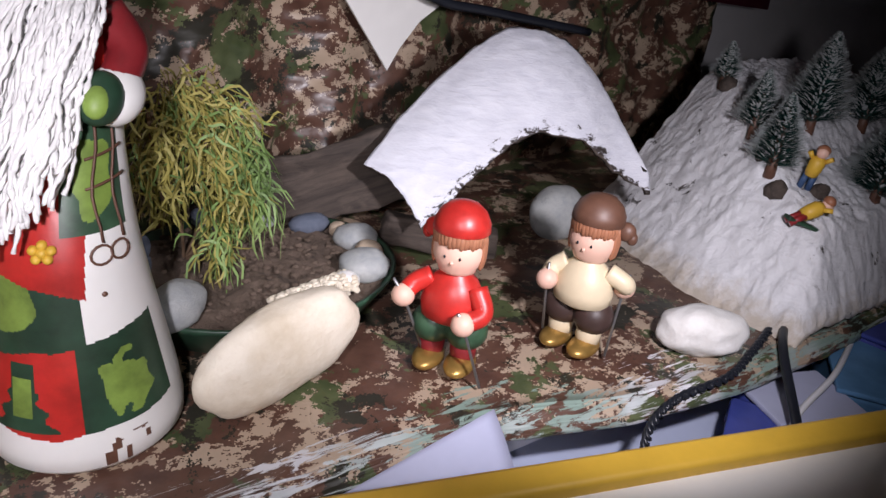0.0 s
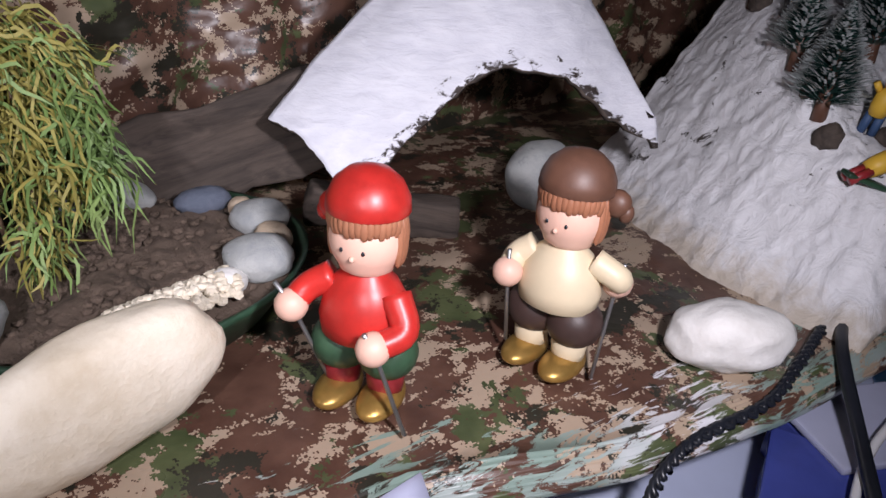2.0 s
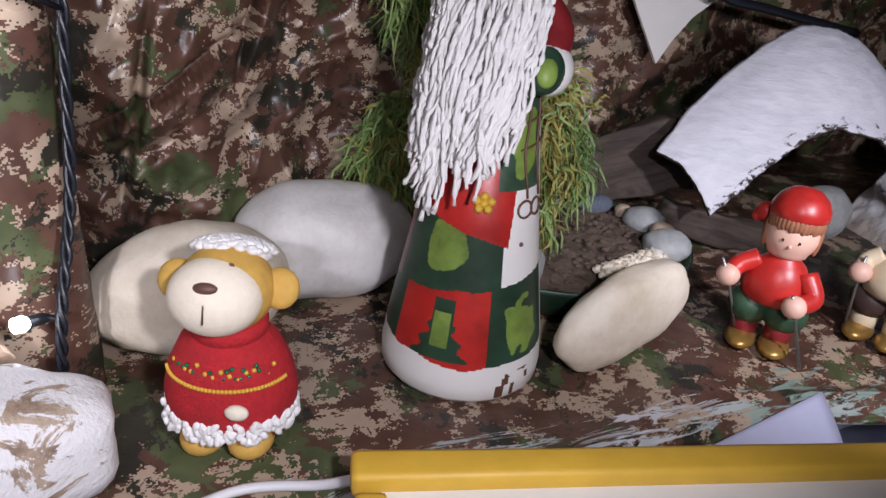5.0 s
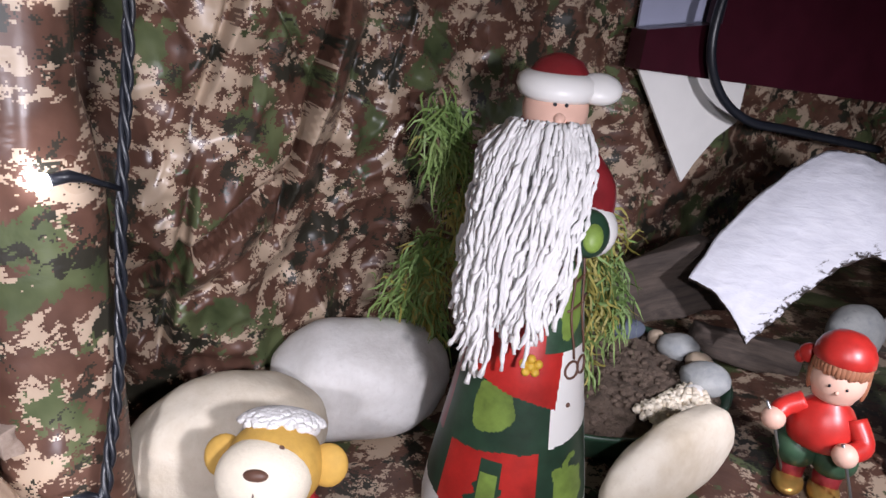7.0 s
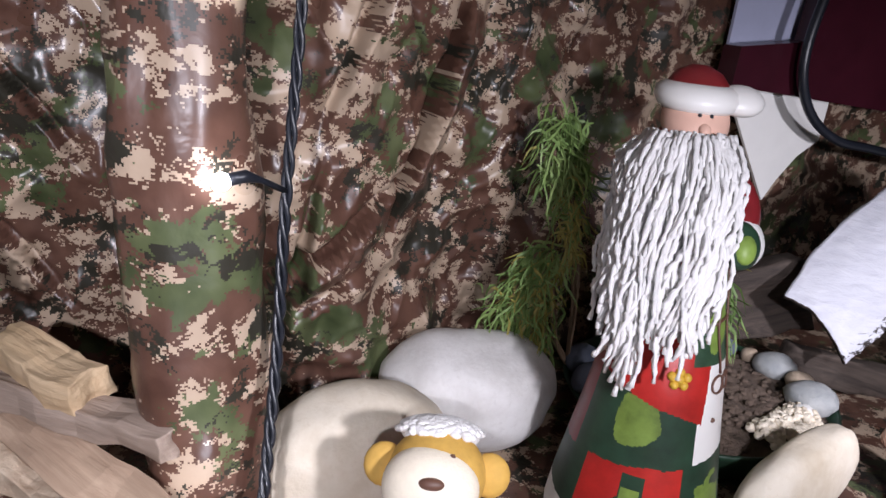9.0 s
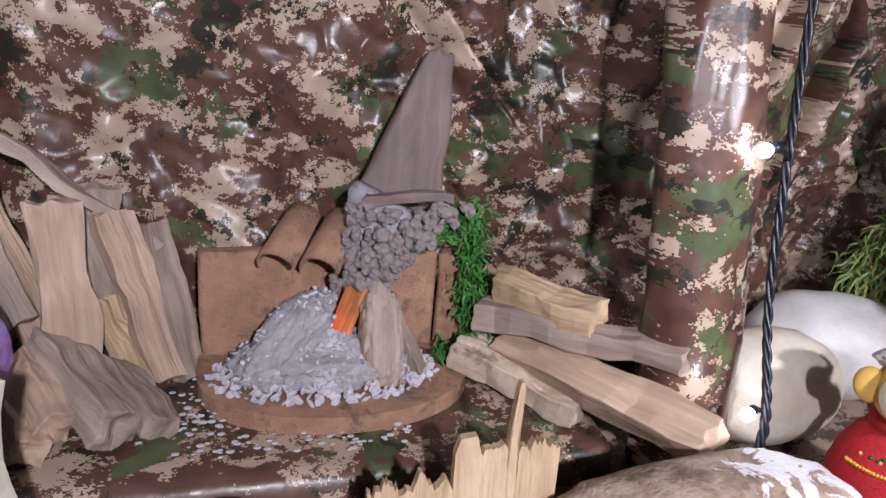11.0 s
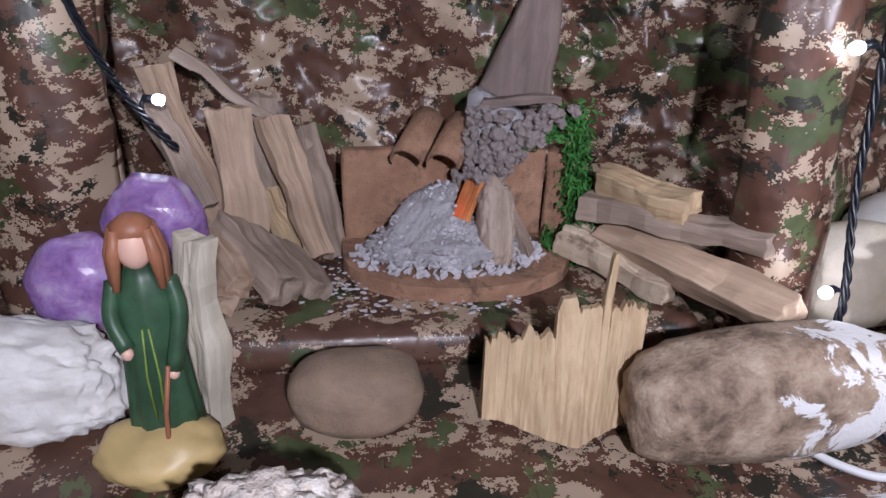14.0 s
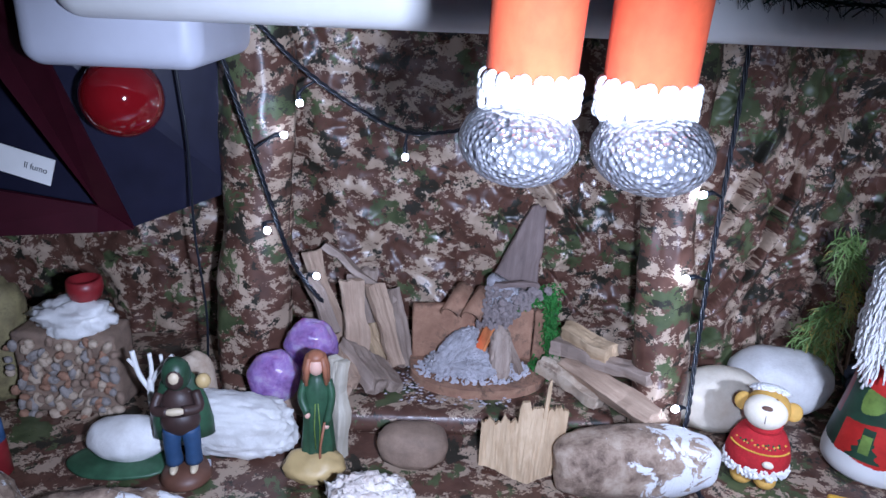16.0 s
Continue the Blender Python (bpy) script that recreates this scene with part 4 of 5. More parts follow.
# green-robed figurine on a yellow shell
bm = bmesh.new()
rings = []
for z, r in ((0.020, 0.019), (0.030, 0.0185), (0.050, 0.0165), (0.070, 0.0150), (0.085, 0.0150), (0.098, 0.0145), (0.106, 0.0100), (0.112, 0.0060)):
    ring = []
    for k in range(40):
        a = 2 * math.pi * k / 40
        rr = r * (1 + 0.09 * math.sin(a * 9 + z * 25) * max(0.2, 1 - z * 7))
        ring.append(bm.verts.new((rr * math.cos(a), rr * 0.75 * math.sin(a), z)))
    rings.append(ring)
for r0, r1 in zip(rings, rings[1:]):
    for k in range(40):
        bm.faces.new((r0[k], r0[(k + 1) % 40], r1[(k + 1) % 40], r1[k]))
bm.faces.new(rings[0][::-1]), bm.faces.new(rings[-1])
ball(bm, (0, -0.002, 0.121), (0.0085, 0.0085, 0.0105), 1, 20)
for k in range(13):
    a = radians(-35 + k * 250 / 12)
    tube(bm, [(0.0085 * math.cos(a), 0.0085 * math.sin(a), 0.130), (0.0115 * math.cos(a), 0.0105 * math.sin(a), 0.118), (0.0130 * math.cos(a), 0.0110 * math.sin(a), 0.102)], [0.0028, 0.0036, 0.0020], 2, 8)
ball(bm, (0, 0.001, 0.1285), (0.0100, 0.0098, 0.0068), 2, 16)
for s in (-1, 1):
    tube(bm, glide([(0.013 * s, 0, 0.104), (0.016 * s, -0.006, 0.088), (0.010 * s, -0.013, 0.075 if s < 0 else 0.062)], 5), 0.0042, 0, 10)
    ball(bm, (0.010 * s, -0.0145, 0.074 if s < 0 else 0.061), 0.0032, 1, 10)
tube(bm, [(0.008, -0.016, 0.066), (0.003, -0.017, 0.040), (0.001, -0.022, 0.004)], 0.0014, 2, 8)
for s in (-1, 1):
    tube(bm, [(0.0015 * s, -0.0128, 0.085), (0.003 * s, -0.0150, 0.060), (0.002 * s, -0.0155, 0.036)], 0.0007, 3, 6)
fig = tagged(part("robed_figurine", bm, [GREEN, SKIN, HAIR, LIME]), "small painted figurine with auburn hair in a green robe", "figurine")
fig.matrix_world = pose(-0.530, 0.305, 0.001, 0, 0, 8) @ Matrix.Diagonal((0.88, 0.9, 1, 1))
SHELL = plain("yellow_shell", (0.52, 0.38, 0.17), 0.45, 50, 0.25)
stone("seashell", -0.533, 0.297, (0.062, 0.045, 0.030), SHELL, "yellow seashell under the robed figurine", 71, lump=0.12, fine=0.03)

# hooded shepherd on a brown base
bm = bmesh.new()
lathe(bm, [(0.026, 0.0), (0.028, 0.004), (0.024, 0.011), (0.010, 0.016)], 4, 28)
for s in (-1, 1):
    tube(bm, glide([(0.009 * s, -0.002, 0.060), (0.0105 * s, -0.004, 0.042), (0.010 * s, -0.003, 0.022)], 5), [0.0100, 0.0102, 0.0098, 0.0095, 0.0092, 0.0090, 0.0088, 0.0086, 0.0088, 0.0092, 0.0094], 2, 14)
    ball(bm, (0.0105 * s, -0.010, 0.0175), (0.0045, 0.0095, 0.0038), 3, 12)
ball(bm, (0, 0, 0.068), (0.0205, 0.0155, 0.0160), 1, 24)
ball(bm, (0, 0, 0.086), (0.0185, 0.0140, 0.0190), 1, 24)
lathe(bm, [(0.034, 0.044), (0.0335, 0.060), (0.0290, 0.082), (0.0210, 0.104), (0.0120, 0.116)], 0, 36, (0, 0.030, 0), Matrix.Diagonal((0.95, 0.42, 1, 1)))
ball(bm, (0, 0.002, 0.118), (0.0150, 0.0145, 0.0170), 0, 24)
ball(bm, (0, -0.0060, 0.117), (0.0098, 0.0090, 0.0115), 5, 18)
ball(bm, (0, -0.0105, 0.119), (0.0064, 0.0050, 0.0072), 3, 16)
for s in (-1, 1):
    tube(bm, glide([(0.018 * s, -0.002, 0.100), (0.022 * s, -0.012, 0.088), (0.007 * s, -0.020, 0.089)], 5), 0.0052, 1, 10)
ball(bm, (0, -0.021, 0.0895), (0.0115, 0.0040, 0.0038), 3, 14)
ball(bm, (0.027, -0.002, 0.111), (0.0080, 0.0065, 0.0078), 6, 14)
fig = tagged(part("shepherd_figurine", bm, [GREEN, DARK_BROWN, BLUE, CREAM, BROWN, DARK_BROWN, SHELL]), "painted shepherd figurine in a green hooded cloak and blue trousers", "figurine")
fig.matrix_world = pose(-0.656, 0.290, 0.0005, 0, 0, 10) @ Matrix.Diagonal((0.88, 0.9, 0.97, 1))
# ---------------------------------------------------------------- snowy hill with small trees
def hill_z(x, y):
    edge = float(np.interp(y, (0.20, 0.31, 0.45, 0.56), (0.490, 0.485, 0.520, 0.56)))
    top = float(np.interp(y, (0.20, 0.215, 0.235, 0.27, 0.29, 0.33, 0.42, 0.56), (0.0, 0.03, 0.068, 0.085, 0.095, 0.13, 0.15, 0.16)))
    a, b = (x - edge) * float(np.interp(y, (0.3, 0.4, 0.45), (1.3, 1.15, 0.95))), top
    h = max(min(1.0, 0.5 + 0.5 * (b - a) / 0.02), 0.0)
    return max(b * (1 - h) + a * h - 0.02 * h * (1 - h), -0.004) + 0.0026 * fbm((x, y, 0), 55, 4, 3) + 0.0024 * fbm((x, y, x * 0.8 - y * 0.5), 85, 9, 4)


HILL = Net("hill_snow")
_s = HILL.noise(1.0, 7, 0.68, 1.1, HILL.at((48, 70, 60), (0, 0, 35)))
_d = HILL.ramp(HILL.noise(42, 8, 0.75, 0.3), [(0.61, 0.0), (0.63, 1.0)])
_x = HILL.axis(HILL.co, 0)
_edge = HILL.ramp(HILL.math("ADD", HILL.math("MULTIPLY", HILL.axis(HILL.co, 2), 16), HILL.math("MULTIPLY", HILL.noise(50, 6, 0.7), 0.8)), [(0.45, 1.0), (0.75, 0.0)])
_c = HILL.ramp(_s, [(0.3, (0.66, 0.66, 0.68)), (0.62, (0.80, 0.80, 0.83))])
_c = HILL.mix(HILL.math("MULTIPLY", _edge, 0.7), _c, (0.42, 0.33, 0.22))
_c = HILL.mix(HILL.math("MULTIPLY", _d, HILL.ramp(_x, [(0.505, 0.0), (0.54, 1.0)])), _c, (0.05, 0.04, 0.035))
HILL.bump(_s, 0.7, 0.004)
HILL = HILL.done(_c, 0.75)
sheet("snow_hill", 0.475, 0.84, 0.203, 0.455, 200, 150, lambda u, v: Vector((u, v, hill_z(u, v))), HILL, 0.004, kind="", label="plaster hillside painted as snow")
tagged(bpy.data.objects["snow_hill"], category="hill")

NEEDLE = plain("bottle_brush_green", (0.02, 0.11, 0.09), 0.6, 200, 0.4, 0)
FROST = plain("frosted_tip", (0.70, 0.74, 0.74), 0.8, 200, 0.1, 0)


def brush_tree(x, y, z, h, r, label="small frosted bottle-brush fir tree"):
    """A bottle-brush tree: thin bristles round a wire, tips frosted, on a brown stub."""
    top = empty("fir_tree", pose(x, y, z), label, "tree", "frosted fir trees")
    bm = bmesh.new()
    tube(bm, [(0, 0, -0.004), (0, 0, 0.006), (0, 0, h)], [0.005, 0.0045, 0.0006], 0, 8)
    part("trunk", bm, BROWN, top)
    green, frost = bmesh.new(), bmesh.new()
    n = int(3200 * h / 0.08)
    rnd = random.Random(int(x * 1e4))
    for _ in range(n):
        t = rnd.random() ** 0.8
        zz = 0.006 + (h - 0.006) * t
        size = r * (1 - t) ** 0.85 * rnd.uniform(0.75, 1.1) + 0.0015
        a = rnd.uniform(0, 2 * math.pi)
        d = Vector((math.cos(a), math.sin(a), rnd.uniform(0.15, 0.55)))
        w = Vector((-d.y, d.x, 0)) * 0.00055
        p0, p1, p2 = Vector((0, 0, zz)), Vector((0, 0, zz)) + d * size * 0.72, Vector((0, 0, zz)) + d * size
        v = [green.verts.new(q) for q in (p0 - w, p0 + w, p1 + w, p1 - w)]
        green.faces.new(v)
        if rnd.random() < 0.75:
            v = [frost.verts.new(q) for q in (p1 - w * 1.5, p1 + w * 1.5, p2 + w * 1.2, p2 - w * 1.2)]
            frost.faces.new(v)
    part("crown", green, NEEDLE, top)
    part("frost", frost, FROST, top, "white frosted tips")
    return top


for x, y, h, r in ((0.560, 0.298, 0.066, 0.024), (0.583, 0.336, 0.056, 0.022), (0.640, 0.318, 0.085, 0.032), (0.725, 0.312, 0.078, 0.033), (0.652, 0.250, 0.075, 0.036), (0.640, 0.414, 0.042, 0.016)):
    brush_tree(x, y, hill_z(x, y), h, r)


def small_child(m, coat, legs, label):
    bm = bmesh.new()
    lathe(bm, [(0.005, 0), (0.006, 0.006), (0.0062, 0.013), (0.0035, 0.017)], 0, 14)
    for s in (-1, 1):
        tube(bm, [(0.003 * s, 0, 0.001), (0.0032 * s, 0, -0.012)], 0.0027, 1, 8)
        tube(bm, [(0.005 * s, 0, 0.014), (0.009 * s, -0.002, 0.019)], 0.0020, 0, 8)
    ball(bm, (0, -0.0005, 0.0205), 0.0048, 2, 14)
    ball(bm, (0, 0.0012, 0.0222), (0.0054, 0.005, 0.0045), 3, 12)
    ob = part("child_figurine", bm, [coat, legs, SKIN, HAIR])
    ob.matrix_world = m
    return tagged(ob, label, "figurine")


small_child(pose(0.540, 0.252, hill_z(0.540, 0.252) + 0.012, 60, 0, 60), YELLOW, DEEP_RED, "tiny child figurine in yellow lying on a sled")
small_child(pose(0.578, 0.274, hill_z(0.578, 0.274) + 0.013, 5, 10, -60), YELLOW, BLUE, "tiny child figurine in a yellow top climbing")
chunk("toy_sled", (0.030, 0.010, 0.003), pose(0.541, 0.250, hill_z(0.541, 0.250) + 0.004, 0, 18, -35), DARK_GREEN, "tiny green sled on the snow", "sled", 2, 0.0003, 2, bevel=0.001)
for x, y, s in ((0.553, 0.285, 0.020), (0.568, 0.312, 0.016), (0.590, 0.268, 0.018), (0.634, 0.404, 0.020)):
    stone("tree_stump", x, y, (s, s * 0.8, s * 0.8), BARK, "small brown stump set in the snow", int(x * 900), z=hill_z(x, y) - 0.006, sub=3, fine=0.1, category="stump")

# ---------------------------------------------------------------- behind: white gap, dark cases, cable ring
MAROON = plain("dark_maroon_lacquer", (0.040, 0.006, 0.012), 0.3, 40, 0.3)
INK = plain("dark_blue_board", (0.016, 0.016, 0.034), 0.3, 40, 0.3)


def poly_slab(name, pts, thick, material, parent=None, label=""):
    bm = bmesh.new()
    f = bm.faces.new([bm.verts.new(p) for p in pts])
    bmesh.ops.recalc_face_normals(bm, faces=[f])
    got = bmesh.ops.extrude_face_region(bm, geom=[f])
    n = f.normal.copy()
    for v in got["geom"]:
        if isinstance(v, bmesh.types.BMVert):
            v.co += Vector((0, thick, 0))
    bmesh.ops.recalc_face_normals(bm, faces=bm.faces[:])
    return part(name, bm, material, parent, label, smooth=False)


card = poly_slab("white_card", [(0.272, 0.572, 0.235), (0.405, 0.572, 0.235), (0.405, 0.572, 0.188), (0.382, 0.572, 0.172), (0.362, 0.572, 0.148), (0.350, 0.572, 0.128)], 0.003, WHITE)
tagged(card, "white board showing between the sheets of paper", "card")
card = poly_slab("white_card", [(0.268, 0.575, 0.266), (0.345, 0.575, 0.276), (0.345, 0.575, 0.36), (0.268, 0.575, 0.36)], 0.003, LILAC)
tagged(card, "pale grey board above the dark case", "card")
case = poly_slab("dark_case", [(0.255, 0.548, 0.234), (0.90, 0.548, 0.195), (0.90, 0.548, 0.46), (0.345, 0.548, 0.46), (0.335, 0.548, 0.276), (0.256, 0.548, 0.266)], 0.02, MAROON)
tagged(case, "dark maroon lacquered case behind the paper", "case")
cable("cable_loop", [(0.36, 0.538, 0.44), (0.325, 0.536, 0.33), (0.315, 0.535, 0.262), (0.335, 0.534, 0.220), (0.375, 0.532, 0.196), (0.43, 0.530, 0.188), (0.56, 0.528, 0.170)], 0.0042, BLACK, "black cable hanging in a loop behind the roof")

dark = empty("dark_box", pose(0, 0, 0), "dark blue and maroon lacquered box hung in the corner", "box")
poly_slab("front_panel", [(-0.762, 0.478, 0.190), (-0.650, 0.500, 0.232), (-0.650, 0.500, 0.44), (-0.800, 0.405, 0.44), (-0.794, 0.405, 0.394)], 0.006, INK, dark)
poly_slab("edge_strip", [(-0.762, 0.476, 0.189), (-0.794, 0.402, 0.394), (-0.806, 0.402, 0.44), (-0.850, 0.402, 0.44), (-0.836, 0.402, 0.36), (-0.795, 0.470, 0.215)], 0.006, MAROON, dark, "dark maroon edge")
poly_slab("bottom_strip", [(-0.762, 0.474, 0.188), (-0.795, 0.468, 0.215), (-0.94, 0.400, 0.262), (-0.96, 0.400, 0.195), (-0.80, 0.468, 0.185)], 0.006, MAROON, dark, "dark maroon edge")
poly_slab("back_panel", [(-0.80, 0.520, 0.20), (-0.98, 0.500, 0.20), (-0.98, 0.500, 0.44), (-0.80, 0.520, 0.44)], 0.006, INK, dark)

sign = empty("paper_label", pose(-0.822, 0.392, 0.281, 80, 14, -6), "white paper label with small black print", "label")
bm = bmesh.new()
block(bm, (0.058, 0.026, 0.0012))
part("paper", bm, WHITE, sign, smooth=False)
font = bpy.data.curves.new("print", "FONT")
font.body, font.size, font.extrude, font.align_x, font.align_y = "Il fumo", 0.0085, 0.0001, "CENTER", "CENTER"
text = new("printed_words", font)
text.data.materials.append(BLACK)
text.parent, text.location = sign, (0.012, 0.0, 0.0009)

GLASSRED = plain("red_bauble_glass", (0.17, 0.005, 0.008), 0.06, 30, 0.2, 0, Coat_Weight=1.0)
bauble = empty("bauble", pose(-0.716, 0.385, 0.350), "shiny transparent red christmas bauble", "bauble")
bm = bmesh.new()
ball(bm, (0, 0, 0), 0.037, 0, 40)
part("globe", bm, GLASSRED, bauble)
bm = bmesh.new()
lathe(bm, [(0.006, 0.035), (0.006, 0.043), (0.004, 0.044)], 0, 16)
tube(bm, [(0, 0, 0.043), (0, 0.004, 0.09)], 0.0005, 0, 6)
part("cap", bm, STEEL, bauble)

# overhead white board with a rounded lower edge
def board(name, x0, x1, y0, y1, z0, z1, r, material, label):
    bm = bmesh.new()
    block(bm, (x1 - x0, y1 - y0, z1 - z0), pose((x0 + x1) / 2, (y0 + y1) / 2, (z0 + z1) / 2), 0, 0)
    bmesh.ops.bevel(bm, geom=bm.edges[:], offset=r, segments=6, affect="EDGES", profile=0.5)
    return tagged(part(name, bm, material), label, kind="structure")


board("overhead_board", -0.722, 0.28, 0.285, 0.60, 0.424, 0.50, 0.022, WHITE, "white rounded board above the shelf")
board("overhead_panel", -0.772, -0.62, 0.320, 0.58, 0.383, 0.49, 0.018, plain("pale_grey_plastic", (0.58, 0.59, 0.66), 0.45, 30, 0.06), "pale panel behind the white board")

# ---------------------------------------------------------------- elf doll hanging close by
ORANGE = plain("orange_felt", (0.66, 0.10, 0.03), 0.85, 120, 0.25, 0.3)
SEQUIN = Net("silver_sequins")
SEQUIN.bump(SEQUIN.cells(420), 0.9, 0.002)
SEQUIN = SEQUIN.done(SEQUIN.ramp(SEQUIN.cells(420), [(0.1, (0.75, 0.75, 0.78)), (0.6, (0.30, 0.30, 0.32))]), 0.28, Metallic=0.8)
bm = bmesh.new()
for s, x in ((-1, -0.024), (1, 0.024)):
    tube(bm, [(x, 0, 0.004), (x, 0, 0.05), (x * 0.9, 0, 0.12)], [0.0185, 0.0190, 0.022], 0, 20)
    for k in range(150):
        a = k * 2.399
        ball(bm, (x + 0.0188 * math.cos(a), 0.0188 * math.sin(a), 0.001 + 0.0055 * math.sin(k * 1.7)), (0.0030, 0.0030, 0.0034), 1, 7)
    ball(bm, (x + 0.003 * s, -0.008, -0.018), (0.0245, 0.030, 0.0175), 2, 24)
    ball(bm, (x, 0, -0.008), (0.018, 0.018, 0.012), 2, 18)
tube(bm, [(0, 0, 0.11), (0, 0, 0.60), (0, 0, 1.18)], [0.03, 0.001, 0.001], 0, 8)
elf = tagged(part("elf_doll", bm, [ORANGE, WOOL, SEQUIN]), "hanging doll legs in orange felt with silver sequin shoes", "doll")
elf.matrix_world = pose(-0.364, 0.02, 0.418, 0, 2, 0)

# ---------------------------------------------------------------- tinsel on the overhead board
TINSEL = plain("dark_green_tinsel", (0.05, 0.10, 0.08), 0.25, 300, 0.6, 0, Metallic=0.7)
bm = bmesh.new()
rnd = random.Random(21)
cord = glide([(-0.255, 0.272, 0.468), (-0.18, 0.270, 0.461), (-0.09, 0.270, 0.457), (0.02, 0.271, 0.464)], 12)
tube(bm, cord, 0.0012, 0, 6)
for _ in range(420):
    p = cord[rnd.randrange(len(cord))] + Vector((rnd.uniform(-0.004, 0.004), 0, 0))
    d = Vector((rnd.gauss(0, 1), rnd.gauss(-0.2, 0.6), rnd.gauss(-0.2, 1))).normalized() * rnd.uniform(0.006, 0.015)
    w = d.orthogonal().normalized() * 0.0006
    bm.faces.new([bm.verts.new(q) for q in (p - w, p + w, p + d + w, p + d - w)])
tagged(part("tinsel_garland", bm, TINSEL, smooth=False), "dark green and silver tinsel garland on the white board", "tinsel")

# ---------------------------------------------------------------- light string with white lamps
LAMP = Net("white_led")
LAMP = LAMP.done((0.9, 0.93, 1.0), 0.3, Emission_Color=(0.80, 0.86, 1.0), Emission_Strength=55.0)
LEDS = [(-0.171, 0.372, 0.194), (-0.172, 0.337, 0.065), (-0.161, 0.391, 0.276), (-0.558, 0.476, 0.138), (-0.601, 0.432, 0.208), (-0.565, 0.448, 0.341), (-0.457, 0.457, 0.287), (-0.585, 0.460, 0.305), (-0.384, 0.440, 0.312), (-0.172, 0.232, -0.012)]
AIM = [(-1, -0.2, -0.2), (-0.6, -0.4, 0.1), (-1, -0.3, -0.2), (1, -0.4, 0), (0.4, -0.6, -0.4), (0.1, -0.2, -1), (0.05, -0.2, -1), (1, -0.3, 0.1), (0.4, -0.3, -0.8), (-0.3, -1, -0.1)]


def light_string(name, points, lamps, label):
    top = empty(name, pose(*points[0]), label, "light string", "christmas light strings")
    o = Vector(points[0])
    bm = bmesh.new()
    line = glide(points, 22)
    for s in (0, 2.1, 4.2):
        tube(bm, [p - o + Vector((math.cos(i * 0.55 + s), math.sin(i * 0.55 + s), 0.5 * math.sin(i * 0.55 + s))) * 0.0016 for i, p in enumerate(line)], 0.0013, 0, 6)
    part("wires", bm, BLACK, top)
    for k in lamps:
        p, d = Vector(LEDS[k]) - o, Vector(AIM[k]).normalized()
        near = min(line, key=lambda q: (q - o - p).length) - o
        bm = bmesh.new()
        tube(bm, [near, near.lerp(p - d * 0.012, 0.7), p - d * 0.010, p - d * 0.003], [0.0014, 0.0014, 0.0027, 0.0027], 0, 10)
        holder = part("lamp_holder", bm, BLACK, top)
        bm = bmesh.new()
        tube(bm, [p - d * 0.003, p - d * 0.001, p + d * 0.0025, p + d * 0.0036], [0.0026, 0.0036, 0.0033, 0.0014], 0, 12)
        part("bulb", bm, LAMP, holder, "glowing white bulb")
    return top


light_string("light_string", [(-0.128, 0.425, 0.43), (-0.130, 0.418, 0.34), (-0.136, 0.403, 0.250), (-0.143, 0.385, 0.180), (-0.148, 0.368, 0.113), (-0.157, 0.340, 0.060), (-0.160, 0.328, 0.012), (-0.155, 0.26, 0.006), (-0.15, 0.236, 0.0), (-0.16, 0.222, -0.02)], (0, 1, 2, 9), "dark twisted light string hanging on the paper pillar")
light_string("light_string", [(-0.60, 0.43, 0.42), (-0.563, 0.445, 0.378), (-0.508, 0.452, 0.338), (-0.455, 0.455, 0.314), (-0.40, 0.435, 0.322), (-0.34, 0.415, 0.338), (-0.28, 0.38, 0.37), (-0.24, 0.35, 0.42)], (5, 6, 8), "dark light string hanging in a swag")
light_string("light_string", [(-0.640, 0.420, 0.42), (-0.622, 0.422, 0.345), (-0.611, 0.428, 0.30), (-0.598, 0.434, 0.245), (-0.586, 0.455, 0.18), (-0.574, 0.470, 0.140), (-0.552, 0.478, 0.105)], (4, 3, 7), "dark light string beside the wood pile")
cable("cord", [(-0.683, 0.43, 0.40), (-0.678, 0.435, 0.30), (-0.681, 0.44, 0.20), (-0.676, 0.44, 0.10), (-0.683, 0.44, 0.004)], 0.0014, BLACK, "thin black cord beside the paper roll")

# ---------------------------------------------------------------- hearth
fire = empty("hearth_model", pose(-0.365, 0.47, 0.022), "model fireplace of terracotta with tiles, stones and moss", "fireplace")


def lay(name, p0, p1, w, t, material, label="", seed=1.0, roll=0, parent=None, rough=0.0042, category="wood", group="", freq=26):
    """A split piece of wood from p0 to p1."""
    p0, p1 = Vector(p0), Vector(p1)
    d = p1 - p0
    q = d.to_track_quat("Z", "Y").to_matrix().to_4x4() @ pose(0, 0, 0, 0, 0, roll)
    bm = bmesh.new()
    block(bm, (w, t, d.length), None, 0, min(w, t) * 0.07, 9, rough, seed, freq)
    for v in bm.verts:
        v.co.x *= 1 + 0.20 * noise.noise(Vector((seed, v.co.z * 18, 0)))
        v.co.y += 0.05 * w * noise.noise(Vector((v.co.x * 260, seed, v.co.z * 6)))
        if abs(v.co.z) > d.length * 0.44:
            v.co.z += 0.18 * w * noise.noise(Vector((v.co.x * 120, v.co.y * 120, seed)))
    ob = part(name, bm, material, parent, smooth=False)
    m = Matrix.Translation((p0 + p1) / 2) @ q
    ob.matrix_world = m
    if parent is None:
        tagged(ob, label, category, group)
    elif label:
        ob["label"] = label
    return ob


